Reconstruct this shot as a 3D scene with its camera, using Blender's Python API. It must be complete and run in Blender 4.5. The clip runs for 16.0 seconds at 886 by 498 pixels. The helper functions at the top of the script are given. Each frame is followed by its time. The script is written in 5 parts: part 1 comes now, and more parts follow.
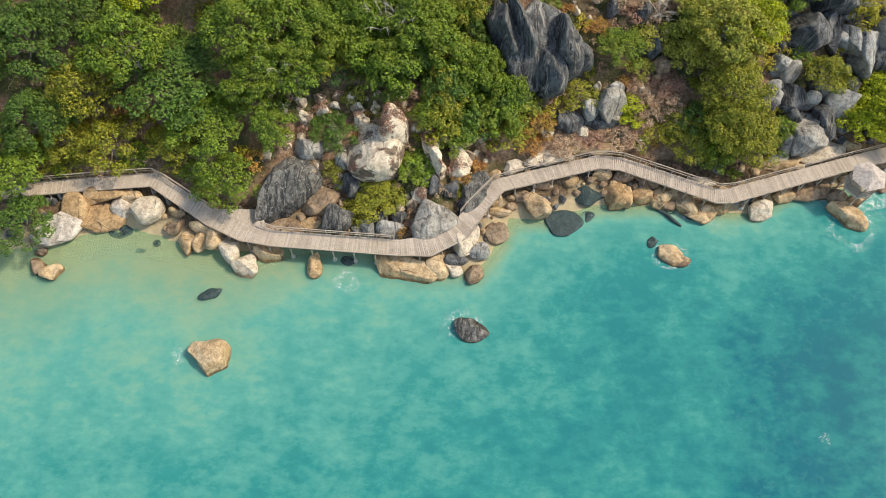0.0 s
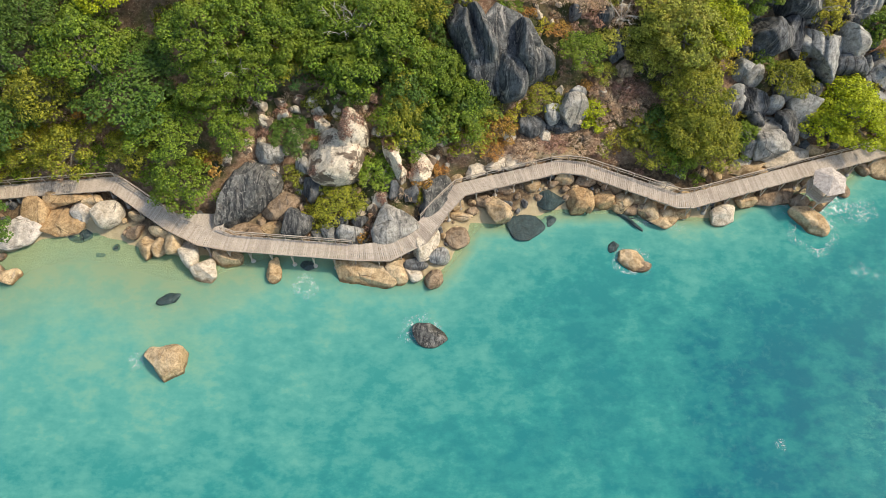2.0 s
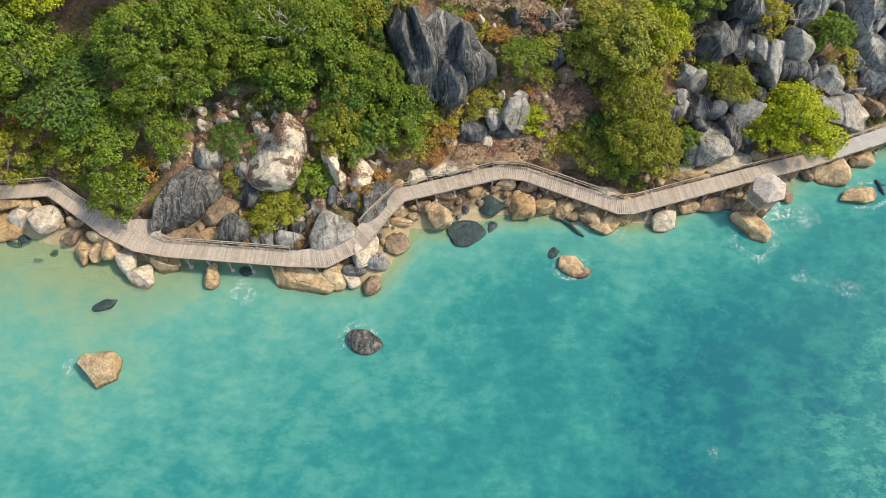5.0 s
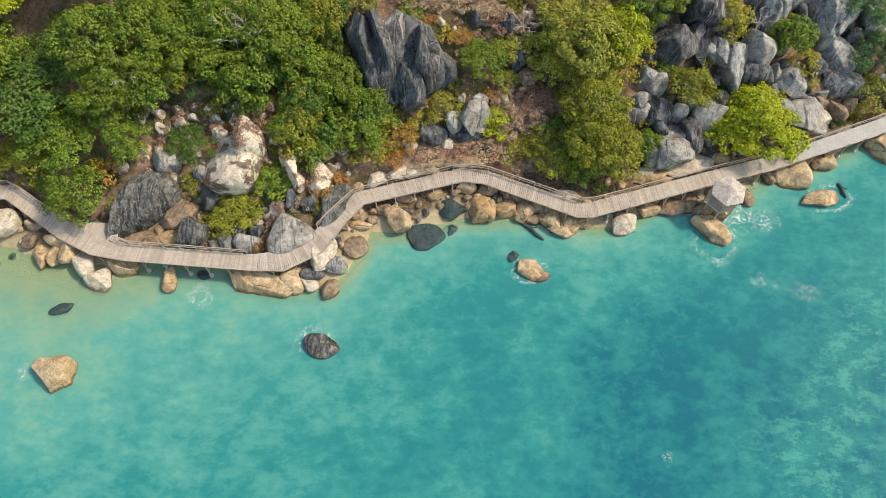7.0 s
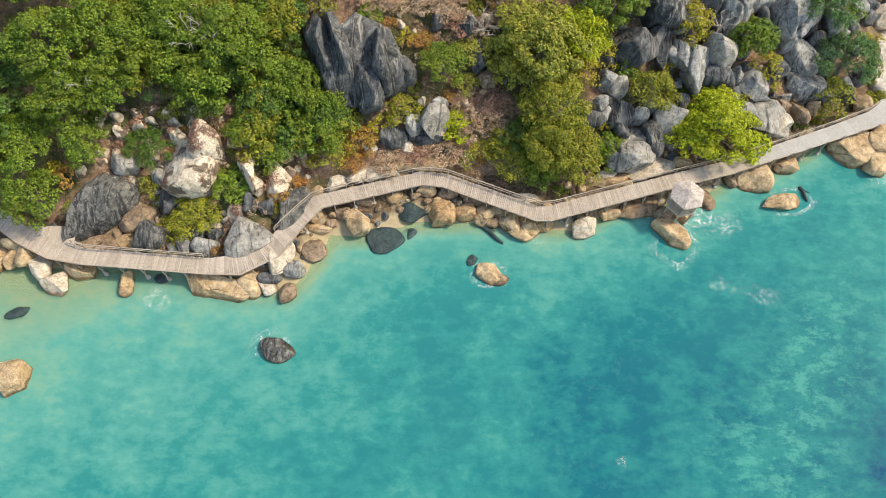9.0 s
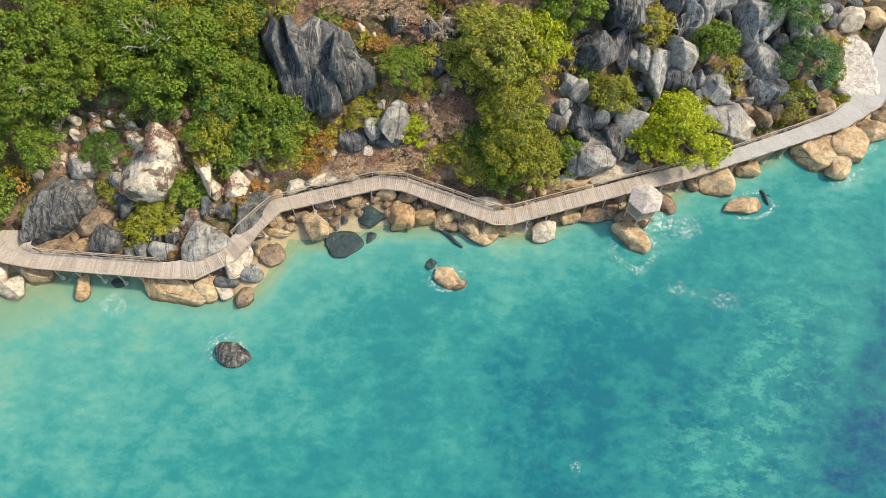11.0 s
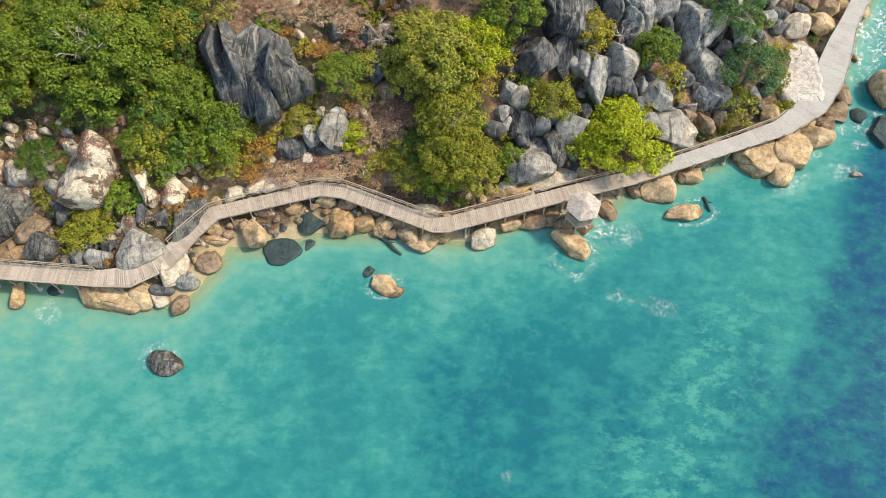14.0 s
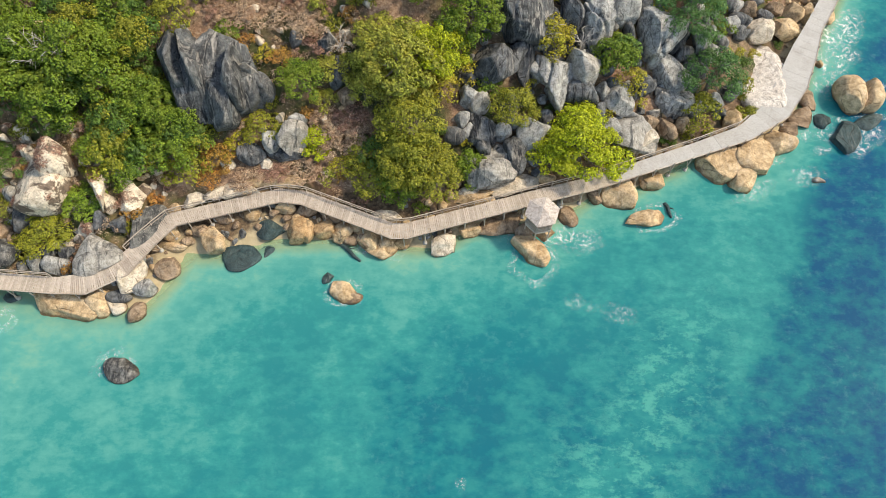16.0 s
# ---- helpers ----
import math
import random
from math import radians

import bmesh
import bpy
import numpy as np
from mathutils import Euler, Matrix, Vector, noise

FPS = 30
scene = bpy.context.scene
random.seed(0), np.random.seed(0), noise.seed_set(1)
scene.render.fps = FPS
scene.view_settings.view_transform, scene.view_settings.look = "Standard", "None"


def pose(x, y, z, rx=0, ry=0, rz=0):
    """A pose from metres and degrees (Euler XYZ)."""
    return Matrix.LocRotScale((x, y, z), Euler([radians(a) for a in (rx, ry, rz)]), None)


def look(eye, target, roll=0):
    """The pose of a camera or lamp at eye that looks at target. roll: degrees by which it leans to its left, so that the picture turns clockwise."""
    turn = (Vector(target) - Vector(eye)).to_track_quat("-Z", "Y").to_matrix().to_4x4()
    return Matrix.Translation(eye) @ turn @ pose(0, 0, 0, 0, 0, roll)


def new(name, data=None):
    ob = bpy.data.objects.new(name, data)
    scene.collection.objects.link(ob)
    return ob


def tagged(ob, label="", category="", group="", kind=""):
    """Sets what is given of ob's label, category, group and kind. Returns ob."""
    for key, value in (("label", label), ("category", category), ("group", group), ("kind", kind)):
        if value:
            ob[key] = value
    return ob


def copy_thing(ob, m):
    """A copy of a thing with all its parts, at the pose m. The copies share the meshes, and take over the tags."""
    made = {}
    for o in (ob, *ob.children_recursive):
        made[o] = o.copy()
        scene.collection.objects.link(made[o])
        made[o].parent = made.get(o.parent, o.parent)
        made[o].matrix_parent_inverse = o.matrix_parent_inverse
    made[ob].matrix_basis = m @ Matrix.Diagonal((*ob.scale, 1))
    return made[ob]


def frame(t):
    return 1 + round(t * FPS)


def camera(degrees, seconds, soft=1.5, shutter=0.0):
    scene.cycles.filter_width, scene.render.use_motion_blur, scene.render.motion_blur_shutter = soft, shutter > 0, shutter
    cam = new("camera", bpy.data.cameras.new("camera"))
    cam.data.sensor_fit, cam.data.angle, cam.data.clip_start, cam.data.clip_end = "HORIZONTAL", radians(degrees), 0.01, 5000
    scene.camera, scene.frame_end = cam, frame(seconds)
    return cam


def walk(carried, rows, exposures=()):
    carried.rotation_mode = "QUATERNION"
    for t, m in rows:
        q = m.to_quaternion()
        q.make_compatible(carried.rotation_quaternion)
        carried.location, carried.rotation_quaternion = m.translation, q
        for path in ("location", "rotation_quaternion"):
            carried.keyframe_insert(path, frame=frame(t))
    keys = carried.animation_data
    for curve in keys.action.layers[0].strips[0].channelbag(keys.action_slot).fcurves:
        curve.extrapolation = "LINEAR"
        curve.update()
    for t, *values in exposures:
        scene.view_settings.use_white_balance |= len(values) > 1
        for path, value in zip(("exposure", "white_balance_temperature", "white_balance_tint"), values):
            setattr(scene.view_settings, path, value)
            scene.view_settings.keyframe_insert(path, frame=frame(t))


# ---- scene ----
# A drone glides along a tropical shore: turquoise shallows, granite boulders, a timber boardwalk and a wooded slope.
cam = camera(66.0, 16.0, soft=0.5)
PATH = [
    (0, 5.019, -32.785, 70.799, 24.878, -0.068, 0.794),
    (1, 7.169, -32.321, 70.902, 24.761, 0.088, 0.641),
    (2, 9.351, -31.883, 70.991, 24.649, 0.225, 0.508),
    (3, 11.563, -31.471, 71.065, 24.544, 0.347, 0.392),
    (4, 13.801, -31.083, 71.125, 24.449, 0.454, 0.293),
    (5, 16.060, -30.718, 71.174, 24.365, 0.547, 0.206),
    (6, 18.337, -30.375, 71.211, 24.294, 0.629, 0.130),
    (7, 20.628, -30.052, 71.238, 24.239, 0.702, 0.062),
    (8, 22.929, -29.748, 71.256, 24.200, 0.766, 0.000),
    (9, 25.235, -29.462, 71.266, 24.182, 0.823, -0.058),
    (10, 27.543, -29.193, 71.269, 24.184, 0.875, -0.115),
    (11, 29.850, -28.938, 71.266, 24.209, 0.924, -0.172),
    (12, 32.150, -28.697, 71.258, 24.260, 0.970, -0.233),
    (13, 34.440, -28.469, 71.247, 24.338, 1.017, -0.300),
    (14, 36.717, -28.252, 71.233, 24.445, 1.064, -0.374),
    (15, 38.975, -28.045, 71.218, 24.583, 1.114, -0.459),
    (16, 41.212, -27.846, 71.202, 24.754, 1.169, -0.556),
]
walk(cam, [(t, pose(x, y, z, down, 0, yaw) @ pose(0, 0, 0, 0, 0, roll)) for t, x, y, z, down, roll, yaw in PATH], exposures=[(0, -0.25, 7500, 6), (7.2, -0.25, 7500, 6), (8.4, -0.13, 7500, 6), (16, -0.13, 7500, 6)])

# ---- light: a hazy sun from the right, over the slope ----
SUN_EL, SUN_AZ = radians(50), radians(76)  # azimuth from +y towards +x
world = bpy.data.worlds.new("sky")
scene.world = world
world.use_nodes = True
wn = world.node_tree.nodes
sky = wn.new("ShaderNodeTexSky")
sky.sky_type, sky.sun_disc, sky.sun_elevation, sky.sun_rotation = "NISHITA", False, SUN_EL, SUN_AZ
sky.dust_density, sky.air_density = 1.3, 1.0
wn["Background"].inputs["Strength"].default_value = 0.31
world.node_tree.links.new(sky.outputs["Color"], wn["Background"].inputs["Color"])
sun = new("sun", bpy.data.lights.new("sun", "SUN"))
sun.data.energy, sun.data.angle, sun.data.color = 3.9, radians(5), (1.0, 0.92, 0.80)
toward = Vector((math.sin(SUN_AZ) * math.cos(SUN_EL), math.cos(SUN_AZ) * math.cos(SUN_EL), math.sin(SUN_EL)))
sun.matrix_world = look(toward * 50, (0, 0, 0))


# ---- materials ----
class Nodes:
    """Short hand for building a node material."""

    def __init__(self, name, rough=0.7):
        self.mat = bpy.data.materials.new(name)
        self.mat.use_nodes = True
        self.tree = self.mat.node_tree
        self.bsdf = self.tree.nodes["Principled BSDF"]
        self.bsdf.inputs["Roughness"].default_value = rough
        self.geo = self.tree.nodes.new("ShaderNodeNewGeometry")
        self.info = self.tree.nodes.new("ShaderNodeObjectInfo")
        self.pos = self.geo.outputs["Position"]

    def link(self, a, b):
        self.tree.links.new(a, b)

    def put(self, socket, v):
        if isinstance(v, bpy.types.NodeSocket):
            self.link(v, socket)
        elif isinstance(v, tuple) and len(v) == 3 and socket.type == "RGBA":
            socket.default_value = (*v, 1)
        else:
            socket.default_value = v

    def math(self, op, a, b=0.0, clamp=False):
        n = self.tree.nodes.new("ShaderNodeMath")
        n.operation, n.use_clamp = op, clamp
        self.put(n.inputs[0], a), self.put(n.inputs[1], b)
        return n.outputs[0]

    def stretch(self, scale, shift=(0, 0, 0)):
        n = self.tree.nodes.new("ShaderNodeMapping")
        n.inputs["Scale"].default_value, n.inputs["Location"].default_value = scale, shift
        self.link(self.pos, n.inputs["Vector"])
        return n.outputs[0]

    def noise(self, scale, detail=4, rough=0.55, vec=None, warp=0.0):
        n = self.tree.nodes.new("ShaderNodeTexNoise")
        n.inputs["Scale"].default_value, n.inputs["Detail"].default_value = scale, detail
        n.inputs["Roughness"].default_value, n.inputs["Distortion"].default_value = rough, warp
        self.link(vec if vec is not None else self.pos, n.inputs["Vector"])
        return n.outputs["Fac"]

    def cells(self, scale, vec=None, feature="DISTANCE_TO_EDGE"):
        n = self.tree.nodes.new("ShaderNodeTexVoronoi")
        n.feature = feature
        n.inputs["Scale"].default_value = scale
        self.link(vec if vec is not None else self.pos, n.inputs["Vector"])
        return n.outputs["Distance"]

    def ramp(self, fac, *stops):
        n = self.tree.nodes.new("ShaderNodeValToRGB")
        el = n.color_ramp.elements
        while len(el) < len(stops):
            el.new(0.5)
        for e, (at, col) in zip(el, stops):
            e.position, e.color = at, (*col, 1) if isinstance(col, tuple) else (col, col, col, 1)
        self.put(n.inputs["Fac"], fac)
        return n.outputs["Color"]

    def mix(self, fac, a, b, blend="MIX"):
        n = self.tree.nodes.new("ShaderNodeMix")
        n.data_type, n.blend_type = "RGBA", blend
        self.put(n.inputs["Factor"], fac), self.put(n.inputs["A"], a), self.put(n.inputs["B"], b)
        return n.outputs["Result"]

    def split(self, vec, axis):
        n = self.tree.nodes.new("ShaderNodeSeparateXYZ")
        self.link(vec, n.inputs[0])
        return n.outputs[axis]

    def bump(self, height, strength=0.5, distance=0.1):
        n = self.tree.nodes.new("ShaderNodeBump")
        n.inputs["Strength"].default_value, n.inputs["Distance"].default_value = strength, distance
        self.put(n.inputs["Height"], height)
        self.link(n.outputs[0], self.bsdf.inputs["Normal"])
        return n.outputs[0]

    def done(self, colour):
        self.put(self.bsdf.inputs["Base Color"], colour)
        return self.mat


def rock_material(name, low, high, stain, stain_at, streak, rust=(0.30, 0.17, 0.07), speck=0.4, blotch=0.0, edge=0.0, damp=(0.34, 0.24, 0.15), pepper=0.5):
    """Weathered granite: two scales of grain, dark lichen with its own outline, run-off streaks and a wet foot at the tide line."""
    n = Nodes(name, 0.82)
    shift = n.tree.nodes.new("ShaderNodeVectorMath")
    shift.operation = "ADD"
    spread = n.tree.nodes.new("ShaderNodeCombineXYZ")
    n.link(n.math("MULTIPLY", n.info.outputs["Random"], 90.0), spread.inputs[0])
    n.link(n.pos, shift.inputs[0]), n.link(spread.outputs[0], shift.inputs[1])
    here = shift.outputs[0]
    run = n.tree.nodes.new("ShaderNodeMapping")
    run.inputs["Scale"].default_value = (2.1, 0.5, 0.4)
    n.link(here, run.inputs["Vector"])
    broad, fine, mid = n.noise(0.45, 5, 0.6, here, 0.6), n.noise(5.5, 6, 0.75, here), n.noise(1.5, 8, 0.72, here, 0.5)
    col = n.mix(n.ramp(n.math("ADD", n.math("MULTIPLY", broad, 0.55), n.math("MULTIPLY", mid, 0.45)), (0.38, 0.0), (0.62, 1.0)), low, high)
    col = n.mix(n.math("MULTIPLY", n.ramp(n.noise(0.8, 4, 0.6, here, 1.0), (0.55, 0.0), (0.72, 1.0)), 0.35), col, rust)
    col = n.mix(n.ramp(n.noise(0.5, 7, 0.72, run.outputs[0], 0.8), (stain_at, 0.0), (stain_at + 0.07, 0.95)), col, stain)
    col = n.mix(n.math("MULTIPLY", n.ramp(n.noise(0.5, 6, 0.72, run.outputs[0], 1.6), (0.52, 0.0), (0.66, 1.0)), streak), col, (0.62, 0.58, 0.52))
    col = n.mix(n.math("MULTIPLY", n.ramp(n.noise(3.6, 6, 0.8, here, 0.5), (0.57, 0.0), (0.64, 1.0)), speck), col, (0.60, 0.57, 0.51))
    dots = n.ramp(n.noise(3.4, 8, 0.82, here, 0.3), (0.40, 1.0), (0.47, 0.0))
    col = n.mix(n.math("MULTIPLY", dots, pepper), col, n.mix(1.0, col, (0.26, 0.25, 0.24), "MULTIPLY"))
    worn = n.ramp(n.math("ADD", n.geo.outputs["Pointiness"], n.math("MULTIPLY", n.math("SUBTRACT", fine, 0.5), 0.12)), (0.50, 0.0), (0.56, 1.0))
    col = n.mix(n.math("MULTIPLY", worn, edge), col, (0.60, 0.58, 0.53))
    moss = n.ramp(n.noise(0.36, 8, 0.74, here, 0.3), (0.525, 0.0), (0.54, 1.0))
    col = n.mix(n.math("MULTIPLY", moss, blotch), col, n.mix(mid, (0.03, 0.022, 0.017), (0.24, 0.15, 0.10)))
    col = n.mix(n.ramp(fine, (0.34, 0.6), (0.52, 0.0)), col, n.mix(1.0, col, (0.5, 0.47, 0.44), "MULTIPLY"))
    col = n.mix(n.ramp(mid, (0.36, 0.75), (0.55, 0.0)), col, n.mix(1.0, col, (0.55, 0.53, 0.51), "MULTIPLY"))
    bent = n.tree.nodes.new("ShaderNodeVectorMath")
    bent.operation = "ADD"
    sway = n.tree.nodes.new("ShaderNodeTexNoise")
    sway.inputs["Scale"].default_value = 0.5
    n.link(here, sway.inputs["Vector"]), n.link(here, bent.inputs[0]), n.link(sway.outputs["Color"], bent.inputs[1])
    crack = n.math("MULTIPLY", n.ramp(n.cells(0.26, bent.outputs[0]), (0.004, 1.0), (0.017, 0.0)), n.ramp(n.noise(0.45, 3, 0.5, here), (0.48, 0.0), (0.60, 0.7)))
    col = n.mix(crack, col, n.mix(1.0, col, (0.22, 0.18, 0.15), "MULTIPLY"))
    col = n.mix(n.math("MULTIPLY", n.info.outputs["Random"], 0.2), col, n.mix(1.0, col, (0.75, 0.7, 0.64), "MULTIPLY"))
    z = n.math("ADD", n.split(n.pos, 2), n.math("MULTIPLY", n.math("SUBTRACT", n.noise(1.1, 5, 0.65), 0.5), 1.1))
    wet = n.ramp(z, (0.22, 1.0), (0.48, 0.0))
    col = n.mix(n.math("MULTIPLY", wet, 0.85), col, n.mix(1.0, col, damp, "MULTIPLY"))
    n.put(n.bsdf.inputs["Roughness"], n.math("SUBTRACT", 0.85, n.math("MULTIPLY", wet, 0.5)))
    n.bump(n.math("ADD", n.math("SUBTRACT", n.math("MULTIPLY", fine, 0.4), n.math("MULTIPLY", crack, 0.5)), n.math("ADD", n.math("MULTIPLY", broad, 0.5), n.math("MULTIPLY", mid, 0.9))), 0.9, 0.24)
    return n.done(col)


ROCKS = {
    "brown": rock_material("brown_granite", (0.21, 0.135, 0.08), (0.48, 0.345, 0.225), (0.07, 0.05, 0.035), 0.60, 0.15, speck=0.12),
    "ash": rock_material("ash_granite", (0.25, 0.235, 0.21), (0.56, 0.52, 0.46), (0.055, 0.058, 0.06), 0.55, 0.4, (0.30, 0.24, 0.17), 0.5, 0.0, 0.2),
    # cliff: the shade of its seaward face is put into these low colours
    "cliff": rock_material("slate_granite", (0.035, 0.04, 0.047), (0.15, 0.158, 0.16), (0.014, 0.016, 0.021), 0.49, 0.6, (0.13, 0.12, 0.10), 0.15, 0.0, 0.12),
    "bleached": rock_material("bleached_granite", (0.62, 0.53, 0.45), (0.86, 0.78, 0.70), (0.30, 0.27, 0.24), 0.66, 0.3, (0.60, 0.47, 0.36), 0.15),
    "tan": rock_material("tan_granite", (0.44, 0.28, 0.135), (0.80, 0.60, 0.37), (0.13, 0.09, 0.06), 0.64, 0.25, speck=0.15, pepper=0.3),
    "orange": rock_material("rusty_granite", (0.42, 0.245, 0.11), (0.70, 0.49, 0.27), (0.14, 0.08, 0.045), 0.62, 0.12, speck=0.1),
    "pale": rock_material("pale_granite", (0.60, 0.49, 0.36), (0.86, 0.76, 0.62), (0.20, 0.18, 0.16), 0.61, 0.35, (0.55, 0.40, 0.26), 0.2),
    "mottled": rock_material("lichened_pale_granite", (0.74, 0.59, 0.43), (0.95, 0.83, 0.66), (0.13, 0.125, 0.12), 0.60, 0.15, (0.62, 0.46, 0.32), 0.1, 0.88),
    "grey": rock_material("grey_granite", (0.19, 0.195, 0.195), (0.58, 0.57, 0.53), (0.035, 0.04, 0.048), 0.53, 0.8, (0.24, 0.19, 0.14), 0.4, 0.0, 0.35),
    "dark": rock_material("dark_granite", (0.042, 0.048, 0.056), (0.17, 0.18, 0.19), (0.012, 0.014, 0.02), 0.49, 0.42, (0.11, 0.09, 0.08), 0.2, 0.0, 0.15),
    "lichen": rock_material("lichened_dark_granite", (0.05, 0.053, 0.055), (0.25, 0.245, 0.225), (0.022, 0.025, 0.03), 0.47, 0.45, (0.20, 0.15, 0.11), 0.8, 0.0, 0.06),
    "wet": rock_material("drowned_rock", (0.024, 0.055, 0.06), (0.06, 0.10, 0.10), (0.015, 0.034, 0.04), 0.55, 0.12, (0.05, 0.07, 0.06), 0.1, damp=(0.6, 0.78, 0.8)),
}


def leaf_material(name, dark, light, other, share):
    """Leaves: each one with its own tint, plus a drift of tint over the crown."""
    n = Nodes(name, 0.55)
    own = n.geo.outputs["Random Per Island"]
    col = n.mix(own, dark, light)
    drift = n.noise(0.35, 3, 0.6)
    col = n.mix(n.math("MULTIPLY", n.ramp(drift, (0.42, 0.0), (0.66, 1.0)), share), col, other)
    # random leaf tint that also paints in bright tuft tops and dark gaps
    tuft_tone = n.noise(1.7, 4, 0.7)
    col = n.mix(n.ramp(tuft_tone, (0.36, 0.6), (0.54, 0.0)), col, n.mix(1.0, col, (0.62, 0.66, 0.68), "MULTIPLY"))
    col = n.mix(n.ramp(tuft_tone, (0.52, 0.0), (0.68, 0.45)), col, n.mix(1.0, col, (1.35, 1.22, 0.9), "MULTIPLY"))
    col = n.mix(n.math("MULTIPLY", n.info.outputs["Random"], 0.45), col, n.mix(1.0, col, (0.78, 0.72, 0.7), "MULTIPLY"))
    n.bsdf.inputs["Specular IOR Level"].default_value = 0.35
    through_leaf = n.tree.nodes.new("ShaderNodeBsdfTranslucent")
    n.put(through_leaf.inputs["Color"], col)
    blend = n.tree.nodes.new("ShaderNodeMixShader")
    blend.inputs[0].default_value = 0.28
    n.link(n.bsdf.outputs[0], blend.inputs[1]), n.link(through_leaf.outputs[0], blend.inputs[2])
    n.link(blend.outputs[0], n.tree.nodes["Material Output"].inputs["Surface"])
    return n.done(col)


LEAVES = {
    "green": leaf_material("green_leaves", (0.025, 0.068, 0.008), (0.313, 0.461, 0.045), (0.28, 0.34, 0.035), 0.6),
    "dark": leaf_material("dark_leaves", (0.018, 0.052, 0.011), (0.192, 0.338, 0.051), (0.16, 0.23, 0.04), 0.5),
    "bright": leaf_material("bright_leaves", (0.1, 0.17, 0.007), (0.766, 0.829, 0.038), (0.52, 0.53, 0.035), 0.5),
    "olive": leaf_material("olive_leaves", (0.06, 0.085, 0.01), (0.522, 0.506, 0.051), (0.36, 0.38, 0.05), 0.5),
    "yellow": leaf_material("yellow_leaves", (0.14, 0.15, 0.013), (0.691, 0.64, 0.064), (0.55, 0.40, 0.05), 0.5),
    "orange": leaf_material("turning_leaves", (0.135, 0.09, 0.018), (0.691, 0.41, 0.09), (0.46, 0.17, 0.07), 0.6),
    "feather": leaf_material("feathery_leaves", (0.018, 0.075, 0.022), (0.179, 0.384, 0.102), (0.17, 0.26, 0.06), 0.4),
    "dry": leaf_material("dry_twigs", (0.14, 0.085, 0.052), (0.86, 0.66, 0.46), (0.50, 0.27, 0.16), 0.55),
    "straw": leaf_material("straw_leaves", (0.10, 0.115, 0.02), (0.58, 0.62, 0.09), (0.55, 0.45, 0.08), 0.4),
    "rust": leaf_material("russet_twigs", (0.13, 0.07, 0.05), (0.68, 0.43, 0.32), (0.46, 0.22, 0.15), 0.5),
}


def bark_material():
    n = Nodes("bark", 0.9)
    col = n.ramp(n.noise(3.0, 5, 0.6, n.stretch((1, 1, 0.3))), (0.3, (0.07, 0.05, 0.035)), (0.7, (0.30, 0.26, 0.21)))
    n.bump(n.noise(9.0, 4), 0.5, 0.05)
    return n.done(col)


def wood_material(name, low, high, worn):
    n = Nodes(name, 0.85)
    grain = n.noise(6.0, 5, 0.65)
    col = n.mix(n.info.outputs["Random"], low, high)
    col = n.mix(n.ramp(n.geo.outputs["Random Per Island"], (0.0, 0.0), (1.0, 0.6)), col, worn)
    col = n.mix(n.ramp(grain, (0.35, 0.5), (0.6, 0.0)), col, n.mix(1.0, col, (0.55, 0.5, 0.45), "MULTIPLY"))
    col = n.mix(n.math("MULTIPLY", n.ramp(n.noise(0.5, 4), (0.5, 0.0), (0.7, 1.0)), 0.35), col, n.mix(1.0, col, (0.62, 0.58, 0.55), "MULTIPLY"))
    n.bump(grain, 0.4, 0.02)
    return n.done(col)


def ground_material():
    """Leaf litter, bare earth, dead grass and, near the water, coarse sand."""
    n = Nodes("forest_floor", 0.95)
    litter = n.ramp(n.noise(2.2, 7, 0.75), (0.30, (0.075, 0.045, 0.032)), (0.5, (0.29, 0.18, 0.115)), (0.72, (0.54, 0.41, 0.29)))
    green = n.ramp(n.noise(1.2, 5, 0.7), (0.3, (0.03, 0.045, 0.014)), (0.7, (0.12, 0.12, 0.04)))
    col = n.mix(n.ramp(n.noise(0.16, 4, 0.6), (0.44, 0.0), (0.58, 1.0)), litter, green)
    col = n.mix(n.math("MULTIPLY", n.ramp(n.noise(0.3, 4), (0.55, 0.0), (0.66, 1.0)), 0.5), col, (0.21, 0.095, 0.065))
    z = n.math("ADD", n.split(n.pos, 2), n.math("MULTIPLY", n.math("SUBTRACT", n.noise(0.5, 4), 0.5), 1.2))
    sand = n.mix(n.noise(1.1, 6, 0.7), (0.33, 0.25, 0.14), (0.60, 0.50, 0.32))
    gravel = n.ramp(n.noise(2.6, 7, 0.75), (0.34, (0.045, 0.032, 0.022)), (0.52, (0.16, 0.105, 0.06)), (0.7, (0.34, 0.25, 0.15)))
    col = n.mix(n.ramp(n.math("DIVIDE", z, 4.0), (0.30, 1.0), (0.44, 0.0)), col, gravel)
    col = n.mix(n.ramp(n.math("DIVIDE", z, 4.0), (0.10, 1.0), (0.20, 0.0)), col, sand)
    weed = n.ramp(n.noise(0.13, 5, 0.62, None, 0.7), (0.50, 0.0), (0.66, 1.0))
    deep = n.ramp(n.math("MULTIPLY", n.split(n.pos, 2), -0.25), (0.1, 0.0), (0.45, 1.0))
    col = n.mix(n.math("MULTIPLY", weed, deep), col, (0.05, 0.075, 0.05))
    n.bump(n.noise(3.0, 6, 0.7), 0.8, 0.25)
    return n.done(col)


